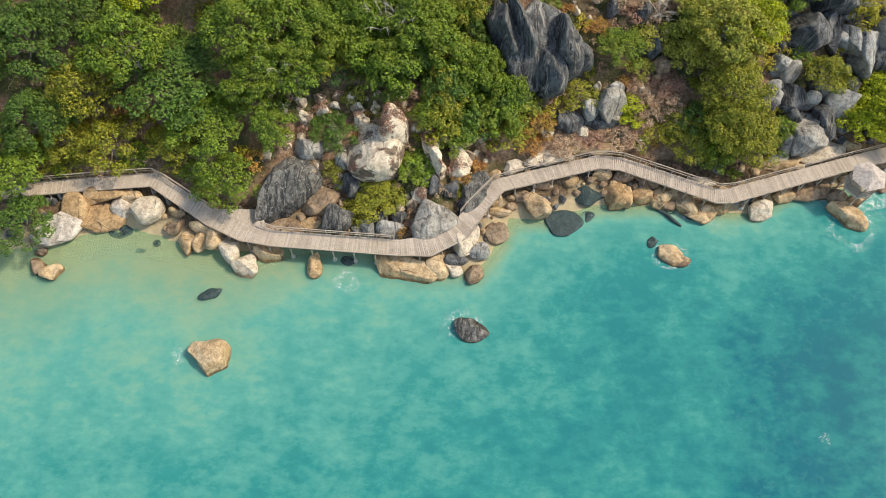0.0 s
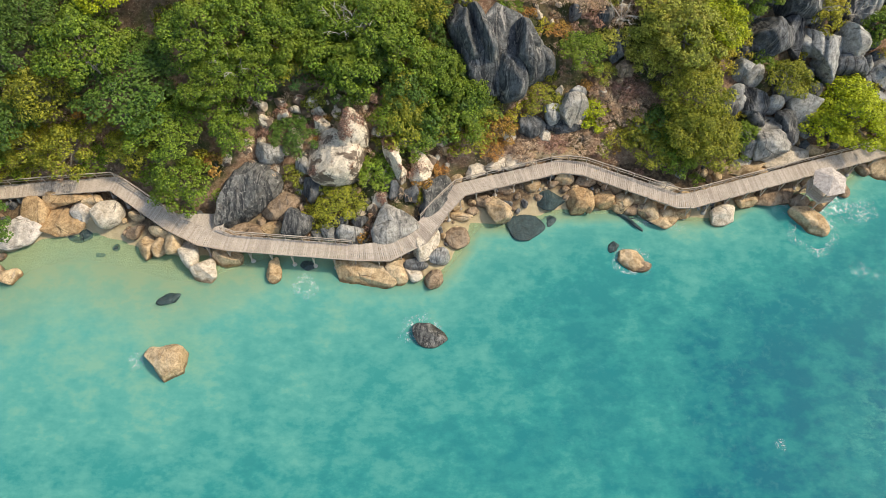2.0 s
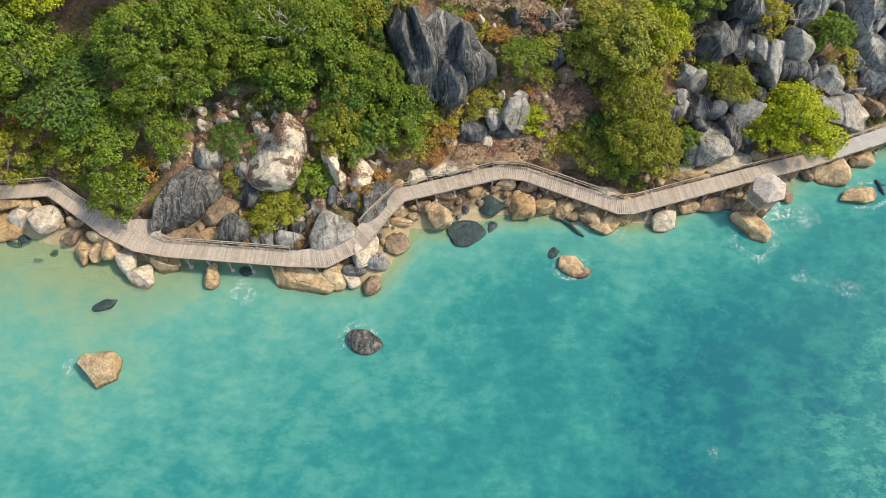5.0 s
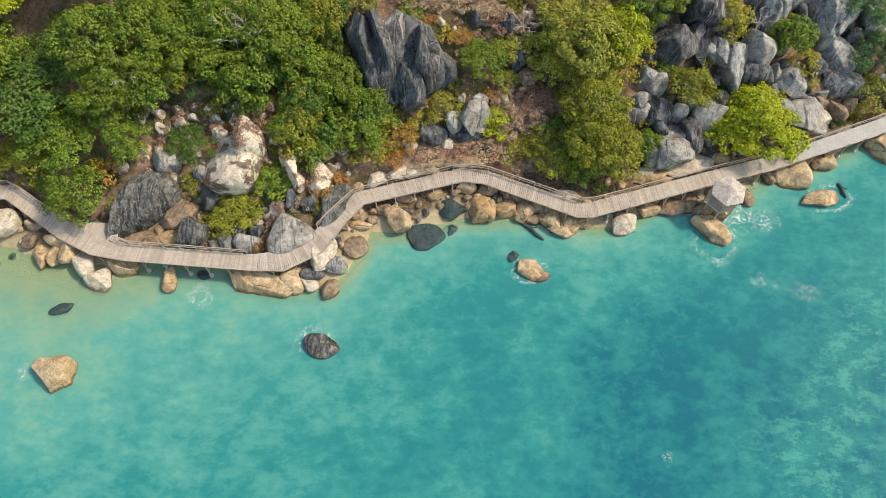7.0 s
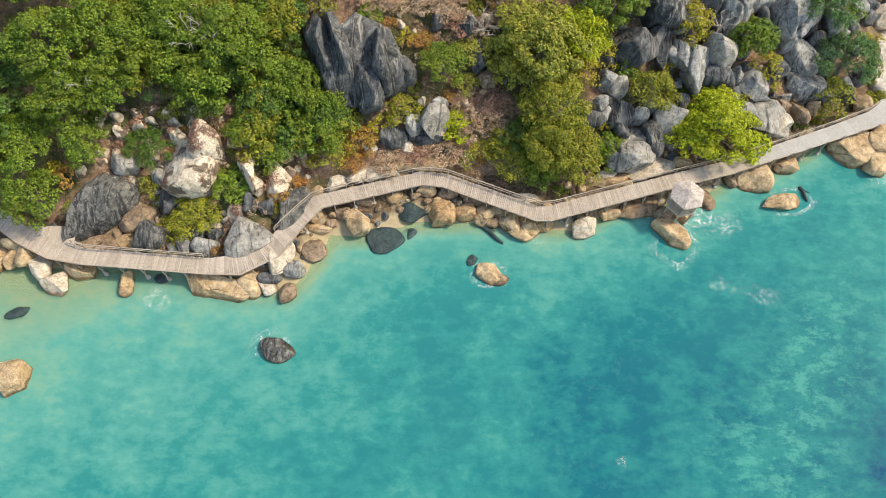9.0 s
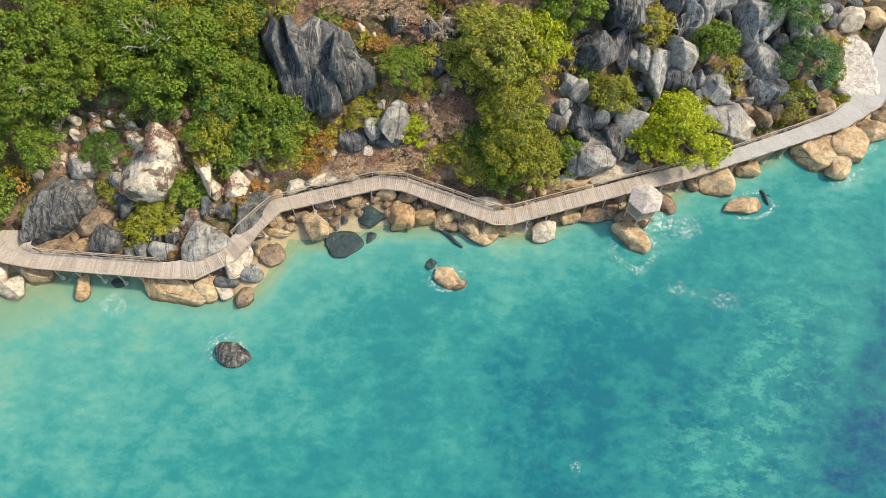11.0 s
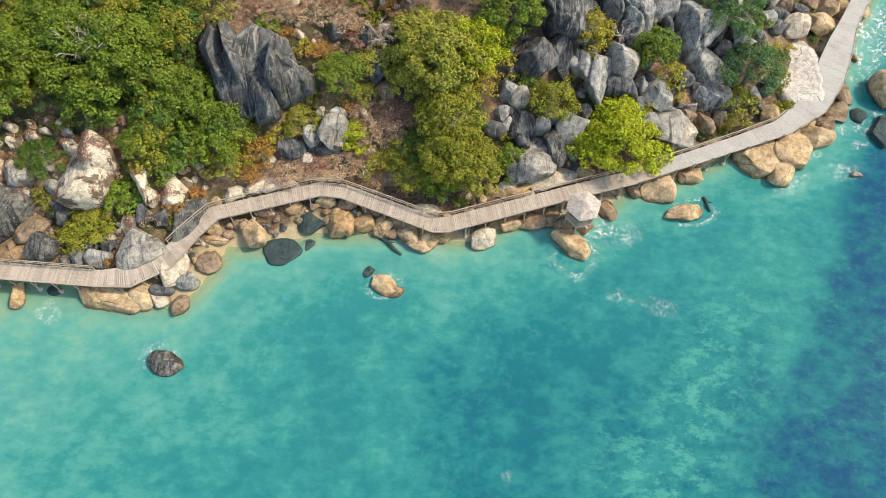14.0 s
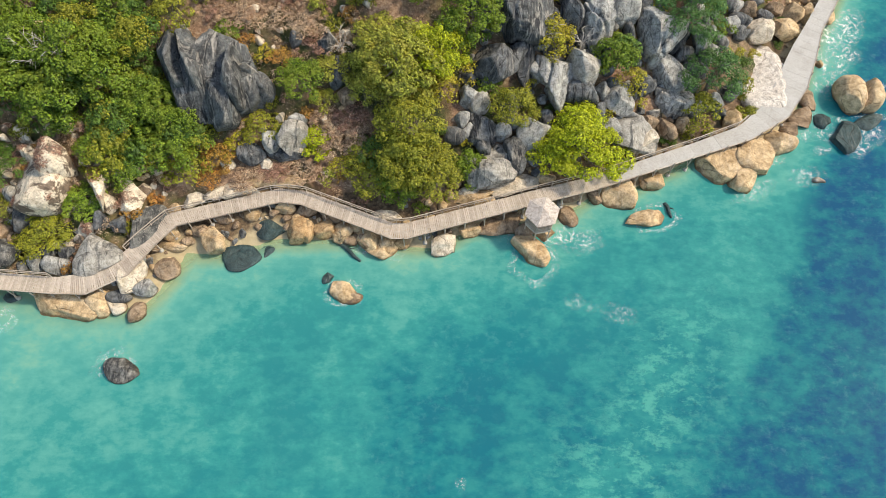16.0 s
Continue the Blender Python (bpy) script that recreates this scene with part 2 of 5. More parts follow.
def water_material():
    """Clear sea water: it lets the bed show where it is shallow and scatters turquoise, then blue, where it is deep."""
    n = Nodes("sea_water", 0.045)
    att = n.tree.nodes.new("ShaderNodeAttribute")
    att.attribute_name = "depth"
    patch = n.math("SUBTRACT", n.noise(0.06, 5, 0.55, None, 0.2), 0.5)
    mid = n.math("SUBTRACT", n.ramp(n.noise(0.21, 6, 0.6, n.stretch((1.0, 1.3, 1.0)), 0.1), (0.38, 0.0), (0.62, 1.0)), 0.5)
    small = n.math("SUBTRACT", n.ramp(n.noise(0.7, 6, 0.66, n.stretch((0.8, 1.2, 1.0))), (0.40, 0.0), (0.60, 1.0)), 0.5)
    swing = n.math("ADD", n.math("MULTIPLY", patch, 5.0), n.math("ADD", n.math("MULTIPLY", mid, 1.9), n.math("MULTIPLY", small, 1.3)))
    depth = n.math("ADD", att.outputs["Fac"], n.math("MULTIPLY", swing, n.ramp(n.math("MULTIPLY", att.outputs["Fac"], 0.25), (0.1, 0.24), (0.45, 0.5), (1.0, 1.0))))
    depth = n.math("MINIMUM", depth, n.math("ADD", att.outputs["Fac"], 1.1))
    depth = n.math("MAXIMUM", depth, n.math("MULTIPLY", att.outputs["Fac"], 0.55))
    col = n.ramp(n.math("MULTIPLY", depth, 0.1), (0.0, (0.30, 0.385, 0.235)), (0.12, (0.17, 0.36, 0.265)), (0.27, (0.085, 0.315, 0.268)), (0.50, (0.026, 0.230, 0.218)), (0.74, (0.008, 0.152, 0.176)), (0.86, (0.004, 0.112, 0.158)), (1.0, (0.002, 0.066, 0.146)))
    fleck = n.ramp(n.noise(0.9, 7, 0.75, n.stretch((1.0, 1.15, 1.0)), 0.2), (0.52, 0.0), (0.66, 0.12))
    fleck = n.math("MULTIPLY", fleck, n.ramp(n.noise(0.07, 4, 0.6), (0.42, 0.15), (0.62, 1.0)))
    col = n.mix(fleck, col, (0.16, 0.46, 0.40))
    reef = n.tree.nodes.new("ShaderNodeAttribute")
    reef.attribute_name = "reef"
    shoal = n.ramp(n.noise(0.5, 8, 0.76, n.stretch((0.8, 1.2, 1.0))), (0.49, 0.0), (0.59, 0.62))
    col = n.mix(n.math("MULTIPLY", shoal, reef.outputs["Fac"]), col, (0.085, 0.36, 0.285))
    weed = n.ramp(n.noise(0.8, 5, 0.7, n.stretch((1, 1, 1), (31, 7, 0))), (0.60, 0.0), (0.68, 0.5))
    col = n.mix(n.math("MULTIPLY", weed, reef.outputs["Fac"]), col, (0.01, 0.10, 0.12))
    ripple = n.noise(1.4, 5, 0.6, n.stretch((1.0, 0.45, 1.0)), 0.3)
    n.bump(n.math("ADD", ripple, n.math("MULTIPLY", n.noise(0.35, 3), 1.5)), 0.06, 0.2)
    n.bsdf.inputs["IOR"].default_value = 1.33
    n.bsdf.inputs["Specular IOR Level"].default_value = 0.14
    clear = n.tree.nodes.new("ShaderNodeBsdfTransparent")
    n.put(clear.inputs["Color"], (0.66, 0.92, 0.84))
    blend = n.tree.nodes.new("ShaderNodeMixShader")
    n.put(blend.inputs[0], n.ramp(n.math("MULTIPLY", att.outputs["Fac"], 0.5), (0.0, 0.12), (0.35, 0.5), (0.9, 0.9), (1.0, 0.97)))
    n.link(clear.outputs[0], blend.inputs[1]), n.link(n.bsdf.outputs[0], blend.inputs[2])
    n.link(blend.outputs[0], n.tree.nodes["Material Output"].inputs["Surface"])
    return n.done(col)


def foam_material():
    n = Nodes("sea_foam", 0.6)
    lace = n.ramp(n.cells(2.6, n.stretch((1, 1, 1))), (0.0, 1.0), (0.07, 0.3), (0.16, 0.0))
    fuzz = n.ramp(n.noise(2.2, 8, 0.8, None, 0.6), (0.48, 0.0), (0.60, 1.0))
    uv = n.tree.nodes.new("ShaderNodeAttribute")
    uv.attribute_name = "body"
    n.put(n.bsdf.inputs["Alpha"], n.math("MULTIPLY", n.math("MULTIPLY", n.math("ADD", lace, 0.45, True), fuzz), uv.outputs["Fac"]))
    return n.done((0.80, 0.85, 0.84))


BARK = bark_material()
BOARD = wood_material("silvered_board", (0.33, 0.265, 0.21), (0.54, 0.45, 0.37), (0.68, 0.59, 0.50))
TIMBER = wood_material("weathered_timber", (0.33, 0.26, 0.20), (0.50, 0.42, 0.34), (0.60, 0.52, 0.44))
SHINGLE = wood_material("bleached_shingle", (0.38, 0.31, 0.27), (0.64, 0.56, 0.50), (0.72, 0.64, 0.58))
CONCRETE = wood_material("pale_concrete", (0.42, 0.395, 0.365), (0.47, 0.45, 0.425), (0.52, 0.50, 0.47))
GROUND, WATER, FOAM = ground_material(), water_material(), foam_material()


# ---- mesh helpers ----
def mesh_of(name, verts, faces, material, smooth=False):
    me = bpy.data.meshes.new(name)
    me.from_pydata(np.asarray(verts, float).tolist(), [], np.asarray(faces).tolist() if isinstance(faces, np.ndarray) else faces)
    me.materials.append(material)
    if smooth:
        me.polygons.foreach_set("use_smooth", np.ones(len(me.polygons), bool))
    me.update()
    return me


def part(name, bm, material, parent, label=""):
    me = bpy.data.meshes.new(name)
    bm.to_mesh(me)
    bm.free()
    me.materials.append(material)
    ob = new(name, me)
    ob.parent = parent
    return tagged(ob, label)


def shared(name, me, parent, m):
    ob = new(name, me)
    ob.parent = parent
    ob.matrix_basis = m
    return ob


def bar(bm, a, b, wide, high, taper=1.0):
    """A squared timber from a to b."""
    a, b = Vector(a), Vector(b)
    along = (b - a).normalized()
    side = along.cross(Vector((0, 0, 1)))
    side = (side if side.length > 1e-3 else Vector((1, 0, 0))).normalized()
    up = side.cross(along)
    vs = []
    for p, k in ((a, 1.0), (b, taper)):
        vs += [bm.verts.new(p + side * wide / 2 * i * k + up * high / 2 * j * k) for i, j in ((-1, -1), (1, -1), (1, 1), (-1, 1))]
    for q in ((3, 2, 1, 0), (4, 5, 6, 7), (0, 1, 5, 4), (1, 2, 6, 5), (2, 3, 7, 6), (3, 0, 4, 7)):
        bm.faces.new([vs[k] for k in q])


def limb(bm, points, radii, sides=7):
    """A round tapering limb through the points."""
    rings = []
    for k, (p, r) in enumerate(zip(points, radii)):
        along = (Vector(points[min(k + 1, len(points) - 1)]) - Vector(points[max(k - 1, 0)])).normalized()
        u = along.orthogonal().normalized()
        v = along.cross(u)
        rings.append([bm.verts.new(Vector(p) + r * (u * math.cos(2 * math.pi * i / sides) + v * math.sin(2 * math.pi * i / sides))) for i in range(sides)])
    for lo, hi in zip(rings, rings[1:]):
        for i in range(sides):
            bm.faces.new((lo[i], lo[(i + 1) % sides], hi[(i + 1) % sides], hi[i]))
    bm.faces.new(rings[-1])
    bm.faces.new(rings[0][::-1])


# ---- the plan: shoreline, slope and sea bed ----
SHORE = [(-3000, 60), (-120, 14)] + [
    (-50.03, -0.57), (-46.15, -0.52), (-40.36, -0.31), (-36.87, 1.39), (-31.86, 2.55), (-25.96, 0.81),
    (-20.19, -0.77), (-15.1, -0.13), (-10.04, 1.22), (-4.82, 1.07), (1.78, -2.04), (8.17, -2.65),
    (10.79, 0.91), (12.18, 4.22), (16.13, 4.04), (22.89, 6.08), (26.2, 5.89), (30.88, 6.11),
    (38.11, 5.23), (40.67, 5.28), (44.88, 7.5), (48.87, 8.95), (52.88, 8.86), (55.77, 9.86),
    (60.12, 12.75), (64.32, 13.45), (69.13, 15.9), (73.82, 18.8), (77.33, 15.66), (81.13, 18.57),
    (83.59, 21.27), (86.36, 25.37), (88.15, 29.72), (91.03, 36.48), (94.05, 40.51), (97.71, 47.75),
] + [(125, 110), (260, 400), (900, 3000)]


def off_shore(X, Y):
    """Metres inland of the shoreline (minus: out to sea)."""
    X, Y = np.asarray(X, float), np.asarray(Y, float)
    best, side = np.full(X.shape, 1e9), np.ones(X.shape)
    for (ax, ay), (bx, by) in zip(SHORE, SHORE[1:]):
        dx, dy = bx - ax, by - ay
        u = np.clip(((X - ax) * dx + (Y - ay) * dy) / (dx * dx + dy * dy), 0, 1)
        d = np.hypot(X - ax - u * dx, Y - ay - u * dy)
        nearer = d < best - 1e-9
        best, side = np.where(nearer, d, best), np.where(nearer, np.sign(dx * (Y - ay) - dy * (X - ax)), side)
    return best * side


def ground_height(X, Y):
    d = off_shore(X, Y)
    land = 1.3 * (1 - np.exp(-np.maximum(d, 0) / 3)) + 60 * (1 - np.exp(-np.maximum(0, d - 5) * 0.52 / 60))
    return np.where(d > 0, land, -0.13 * np.minimum(-d, 8) - 0.05 * np.maximum(-d - 8, 0).clip(0, 300))


def level(x, y):
    return float(ground_height([x], [y])[0])


def ladder(lo, hi, step, reach):
    """Even steps from lo to hi, then ever longer ones out to the reach."""
    out, grow = [], step
    while sum(out) < reach:
        grow *= 1.35
        out.append(grow)
    tail = np.cumsum(out)
    return np.r_[lo - tail[::-1], np.arange(lo, hi + step / 2, step), hi + tail]


def sheet(xs, ys, height):
    X, Y = np.meshgrid(xs, ys)
    Z = height(X, Y)
    nx, ny = len(xs), len(ys)
    k = (np.arange(ny - 1)[:, None] * nx + np.arange(nx - 1)).ravel()
    return np.stack([X.ravel(), Y.ravel(), Z.ravel()], 1), np.stack([k, k + 1, k + nx + 1, k + nx], 1)


def rough_ground(X, Y):
    Z = ground_height(X, Y)
    near = (X > -80) & (X < 140) & (Y > -60) & (Y < 90)
    bumps = np.zeros(Z.shape)
    for i, j in zip(*np.nonzero(near)):
        p = Vector((X[i, j], Y[i, j], 0))
        bumps[i, j] = noise.noise(p * 0.25) * 0.7 + noise.noise(p * 0.9) * 0.25
    return Z + bumps * np.clip((Z - 0.2) / 2.5, 0.12, 1)


xs, ys = ladder(-75, 130, 0.9, 3200), ladder(-50, 80, 0.9, 3200)
v, fc = sheet(xs, ys, rough_ground)
tagged(new("ground", mesh_of("ground", v, fc, GROUND, True)), "brown leaf-littered slope running down to a sandy sea bed", "ground", kind="structure")

xs, ys = ladder(-75, 130, 1.5, 4200), ladder(-55, 60, 1.5, 4200)
v, fc = sheet(xs, ys, lambda X, Y: np.zeros(X.shape))
me = mesh_of("water", v, fc, WATER, True)
out = np.maximum(0, -off_shore(v[:, 0], v[:, 1]))
run_out = 0.145 * out + np.clip((v[:, 0] + 60) / 130, 0, 1) * np.clip(out / 9, 0, 1) * 2.4
run_out += np.clip((v[:, 0] + 18) / 30, 0, 1) * np.clip(out / 2.5, 0, 1) * 1.7 + np.clip((v[:, 0] - 10) / 45, 0, 1) * np.clip(out / 4, 0, 1) * 0.8
ragged = np.array([noise.noise(Vector((a, b, 0)) * 0.07) + 0.5 * noise.noise(Vector((a, b, 4)) * 0.22) for a, b in v[:, :2]])
shelf = np.clip((v[:, 0] - 38.0 - 0.3 * v[:, 1] + 5 * ragged) / 3.5, 0, 1) * np.clip((-2 - v[:, 1]) / 10, 0, 1) * np.clip(out / 10, 0, 1)
run_out = np.minimum(run_out, 5.85) + shelf * 1.35 - np.clip((-6 - v[:, 1]) / 8, 0, 1) * (1 - shelf) * np.clip(out / 10, 0, 1) * 0.3
edge = 77.6 + 0.45 * v[:, 1] + 2.5 * ragged
run_out += np.clip((v[:, 0] - edge) / 4, 0, 1) * np.clip(out / 10, 0, 1) * 4.0
me.attributes.new("depth", "FLOAT", "POINT").data.foreach_set("value", np.clip(run_out, 0, 9).astype(np.float32))
strip = np.exp(-(((v[:, 0] - edge + 7) / 6.0) ** 2)) * np.clip(out / 8, 0, 1) * np.clip((4 - v[:, 1]) / 10, 0.15, 1)
strip = np.maximum(strip, np.exp(-(((v[:, 0] - 59) / 8) ** 2) - ((v[:, 1] + 20) / 6) ** 2))
me.attributes.new("reef", "FLOAT", "POINT").data.foreach_set("value", strip.astype(np.float32))
water = tagged(new("water", me), "clear turquoise sea water, blue where it deepens", "water", kind="structure")
water.visible_shadow = False

# ---- boardwalk ----
DECK_Z = 2.4
DECK = [  # centre line and width
    (-50.14, 4.74, 1.8), (-45.21, 5.69, 1.8), (-36.31, 6.7, 1.8), (-29.1, 7.4, 1.8), (-21.56, 2.4, 1.9), (-17.72, 0.95, 2.7),
    (-14.56, 0.01, 1.9), (-0.36, -0.99, 1.9), (2.89, -0.75, 2.5), (6.51, 1.26, 2.4), (8.89, 4.74, 2), (11, 7.14, 1.8),
    (22.75, 10.43, 1.8), (25.38, 10.15, 1.8), (35.84, 6.03, 1.9), (37.4, 6.05, 1.9), (51.87, 10.48, 1.8), (58.95, 12.5, 1.8),
    (64.45, 14.57, 1.8), (72.22, 17.52, 1.9), (77.91, 19.78, 2.2), (82.5, 23.26, 3.2), (85.35, 27.62, 3.8), (87.92, 32.64, 3.2),
    (89.92, 36.45, 2.2), (92.72, 40.91, 2.2), (96.05, 46.62, 2.2),
]


def deck_edges():
    """Left (land) and right (sea) edge corners, mitred at the bends."""
    c = [Vector((x, y)) for x, y, _ in DECK]
    rows = []
    for k, p in enumerate(c):
        a = (c[k] - c[k - 1]).normalized() if k else (c[1] - c[0]).normalized()
        b = (c[k + 1] - c[k]).normalized() if k + 1 < len(c) else a
        m = (a + b).normalized()
        n = Vector((-m.y, m.x)) / max(0.8, m.dot(a))
        rows.append((p + n * DECK[k][2] / 2, p - n * DECK[k][2] / 2))
    return rows


EDGES = deck_edges()


def stations(step):
    """(land point, sea point, direction) every step metres along the centre line."""
    out, carry = [], 0.0
    for (la, ra), (lb, rb) in zip(EDGES, EDGES[1:]):
        long = ((lb + rb) / 2 - (la + ra) / 2).length
        s = carry
        while s < long:
            out.append((la.lerp(lb, s / long), ra.lerp(rb, s / long), ((lb + rb) - (la + ra)).normalized()))
            s += step
        carry = s - long
    return out


boardwalk = tagged(new("boardwalk"), "silvery timber boardwalk on posts above the rocky shore", "boardwalk")
rng = random.Random(4)
joists = bmesh.new()
for (la, ra), (lb, rb) in zip(EDGES, EDGES[1:]):
    for f in (0.06, 0.5, 0.94):
        a, b = la.lerp(ra, f), lb.lerp(rb, f)
        bar(joists, (*a, DECK_Z - 0.14), (*b, DECK_Z - 0.14), 0.12, 0.18)
part("joist_frame", joists, TIMBER, boardwalk, "long joists under the boards")
kerb = bmesh.new()
for (la, ra), (lb, rb) in zip(EDGES, EDGES[1:]):
    bar(kerb, (*ra, DECK_Z + 0.06), (*rb, DECK_Z + 0.06), 0.11, 0.1)
part("edge_beam", kerb, TIMBER, boardwalk, "pale timber along the seaward edge")

POST = bmesh.new()
limb(POST, [(0, 0, 0), (0.01, 0, 0.5), (0, 0, 1)], [0.075, 0.07, 0.065], 8)
post_mesh = bpy.data.meshes.new("post")
POST.to_mesh(post_mesh), POST.free()
post_mesh.materials.append(TIMBER)
FOOT = bmesh.new()
limb(FOOT, [(0, 0, -0.25), (0, 0, 0.12), (0, 0, 0.26)], [0.30, 0.25, 0.13], 9)
foot_mesh = bpy.data.meshes.new("footing")
FOOT.to_mesh(foot_mesh), FOOT.free()
foot_mesh.materials.append(CONCRETE)
for l, r, d in stations(2.35):
    for k, p in enumerate((l.lerp(r, 0.08), l.lerp(r, 0.93))):
        base = max(level(p.x, p.y), -0.9)
        q = p + (r - l).normalized() * (0.16 if k else -0.1)
        tall = DECK_Z - 0.22 - base
        lean = Matrix(((1, 0, (p.x - q.x) / tall, 0), (0, 1, (p.y - q.y) / tall, 0), (0, 0, 1, 0), (0, 0, 0, 1)))
        ob = shared("support_post", post_mesh, boardwalk, Matrix.LocRotScale((q.x, q.y, base), None, (1, 1, tall)))
        if k:
            shared("footing", foot_mesh, boardwalk, Matrix.LocRotScale((q.x, q.y, max(base, 0.02)), Euler((0, 0, rng.random() * 6)), (1, 1, 1)))
            bm = bmesh.new()
            bar(bm, (*(q + (r - l).normalized() * 0.22), max(base, 0.0) + 0.55), (*l.lerp(r, 0.62), DECK_Z - 0.25), 0.08, 0.08)
            part("brace", bm, TIMBER, boardwalk)
rail_posts = stations(1.9)


def railed(p):
    return not (0.6 < p.x < 5.6 and p.y < 3.2) and not -20.6 < p.x < -16.0 and p.x < 79.5


for l, r, d in rail_posts:
    p = l + (l - r).normalized() * 0.04
    if not railed(l):
        continue
    shared("rail_post", post_mesh, boardwalk, Matrix.LocRotScale((p.x, p.y, DECK_Z - 0.1), None, (0.75, 0.75, 1.08)))
for l, r, d in stations(2.35):
    if r.x > 6:
        p = r + (r - l).normalized() * 0.05
        shared("stub_post", post_mesh, boardwalk, Matrix.LocRotScale((p.x, p.y, DECK_Z - 0.25), Euler((0, 0, rng.random())), (0.8, 0.8, 0.62 + 0.2 * rng.random())))
for high, thick in ((0.96, 0.09), (0.52, 0.06)):
    for (a, ar, _), (b, br, _) in zip(rail_posts, rail_posts[1:]):
        if not (railed(a) and railed(b)):
            continue
        bm = bmesh.new()
        oa, ob_ = (a - ar).normalized() * 0.05, (b - br).normalized() * 0.05
        bar(bm, (*(a + oa), DECK_Z + high + rng.uniform(-0.02, 0.02)), (*(b + ob_), DECK_Z + high + rng.uniform(-0.02, 0.02)), thick, thick)
        part("rail", bm, TIMBER, boardwalk)

# boards: single ones in the middle stretch, the rest joined
unit = bmesh.new()
bmesh.ops.create_cube(unit, size=1.0)
bmesh.ops.bevel(unit, geom=unit.edges[:], offset=0.03, segments=1, affect="EDGES")
board_mesh = bpy.data.meshes.new("board")
unit.to_mesh(board_mesh), unit.free()
board_mesh.materials.append(BOARD)
SLAB_X = 62.5  # from here on the walk is cast in concrete slabs
slab_v, last = [], None
for l, r, d in stations(1.15):
    if l.x > SLAB_X - 1.3:
        if last:
            bm = bmesh.new()
            (la, ra), (lb, rb) = last, (l, r)
            g = 0.005
            q = [la.lerp(lb, g), ra.lerp(rb, g), ra.lerp(rb, 1 - g), la.lerp(lb, 1 - g)]
            top = [bm.verts.new((*p, DECK_Z + 0.05 + rng.uniform(-0.006, 0.006))) for p in q]
            low = [bm.verts.new((*p, DECK_Z - 0.12)) for p in q]
            bm.faces.new(top), bm.faces.new(low[::-1])
            for j in range(4):
                bm.faces.new((low[j], low[(j + 1) % 4], top[(j + 1) % 4], top[j]))
            bmesh.ops.recalc_face_normals(bm, faces=bm.faces[:])
            part("slab", bm, CONCRETE, boardwalk, "pale grey concrete slab")
        last = (l, r)
rest_v, rest_f, singles = [], [], 0
for l, r, d in stations(0.215):
    mid, across = (l + r) / 2, r - l
    long = across.length + rng.uniform(-0.02, 0.12)
    turn, lift = math.atan2(across.y, across.x), DECK_Z + rng.uniform(-0.012, 0.012)
    m = Matrix.LocRotScale((mid.x, mid.y, lift), Euler((rng.uniform(-0.03, 0.03), 0, turn + rng.uniform(-0.012, 0.012))), (long, rng.uniform(0.165, 0.2), 0.05))
    if mid.x > SLAB_X:
        break
    if -14 < mid.x < 46 and singles < 300:
        shared("board", board_mesh, boardwalk, m)
        singles += 1
    else:
        k = len(rest_v)
        rest_v += [tuple(m @ Vector((i / 2, j / 2, h / 2))) for h in (-1, 1) for i, j in ((-1, -1), (1, -1), (1, 1), (-1, 1))]
        rest_f += [tuple(k + i for i in q) for q in ((3, 2, 1, 0), (4, 5, 6, 7), (0, 1, 5, 4), (1, 2, 6, 5), (2, 3, 7, 6), (3, 0, 4, 7))]
# a small landing on the land side, up to the foot of the great boulder
for k in range(24):
    u = (k + 0.5) / 24
    foot = Vector((-21.6, 3.3)).lerp(Vector((-15.4, 1.0)), u)
    top = Vector((foot.x + 0.12, min(3.6, 1.4 + (-15.3 - foot.x) * 1.9)))
    if top.y - foot.y > 0.25:
        shared("board", board_mesh, boardwalk, Matrix.LocRotScale((*((foot + top) / 2), DECK_Z + 0.055), Euler((0, 0, math.radians(90) + rng.uniform(-0.02, 0.02))), (top.y - foot.y, 0.235, 0.05)))
more = new("board_run", mesh_of("boards", rest_v, rest_f, BOARD))
more.parent = boardwalk
tagged(more, "row of silvered cross boards", kind="stuff")


# ---- boulders ----
ROCK_WORDS = {"brown": "wet brown granite boulder", "ash": "ash-grey granite boulder with a pale worn crown", "cliff": "slate-blue granite slab coloured dark for its shaded face, with pale run-off streaks", "bleached": "sun-bleached white granite slab", "lichen": "dark granite boulder speckled with pale lichen", "mottled": "pale cream granite boulder blotched with black lichen", "tan": "tan granite boulder", "orange": "rusty orange granite boulder", "pale": "pale cream granite boulder", "grey": "grey granite boulder with pale streaks", "dark": "dark streaked granite boulder", "wet": "dark wet rock"}
SPHERES = {}


def ball(level_):
    if level_ not in SPHERES:
        bm = bmesh.new()
        bmesh.ops.create_icosphere(bm, subdivisions=level_, radius=1)
        SPHERES[level_] = (np.array([v.co[:] for v in bm.verts]), [[v.index for v in f.verts] for f in bm.faces])
        bm.free()
    return SPHERES[level_]


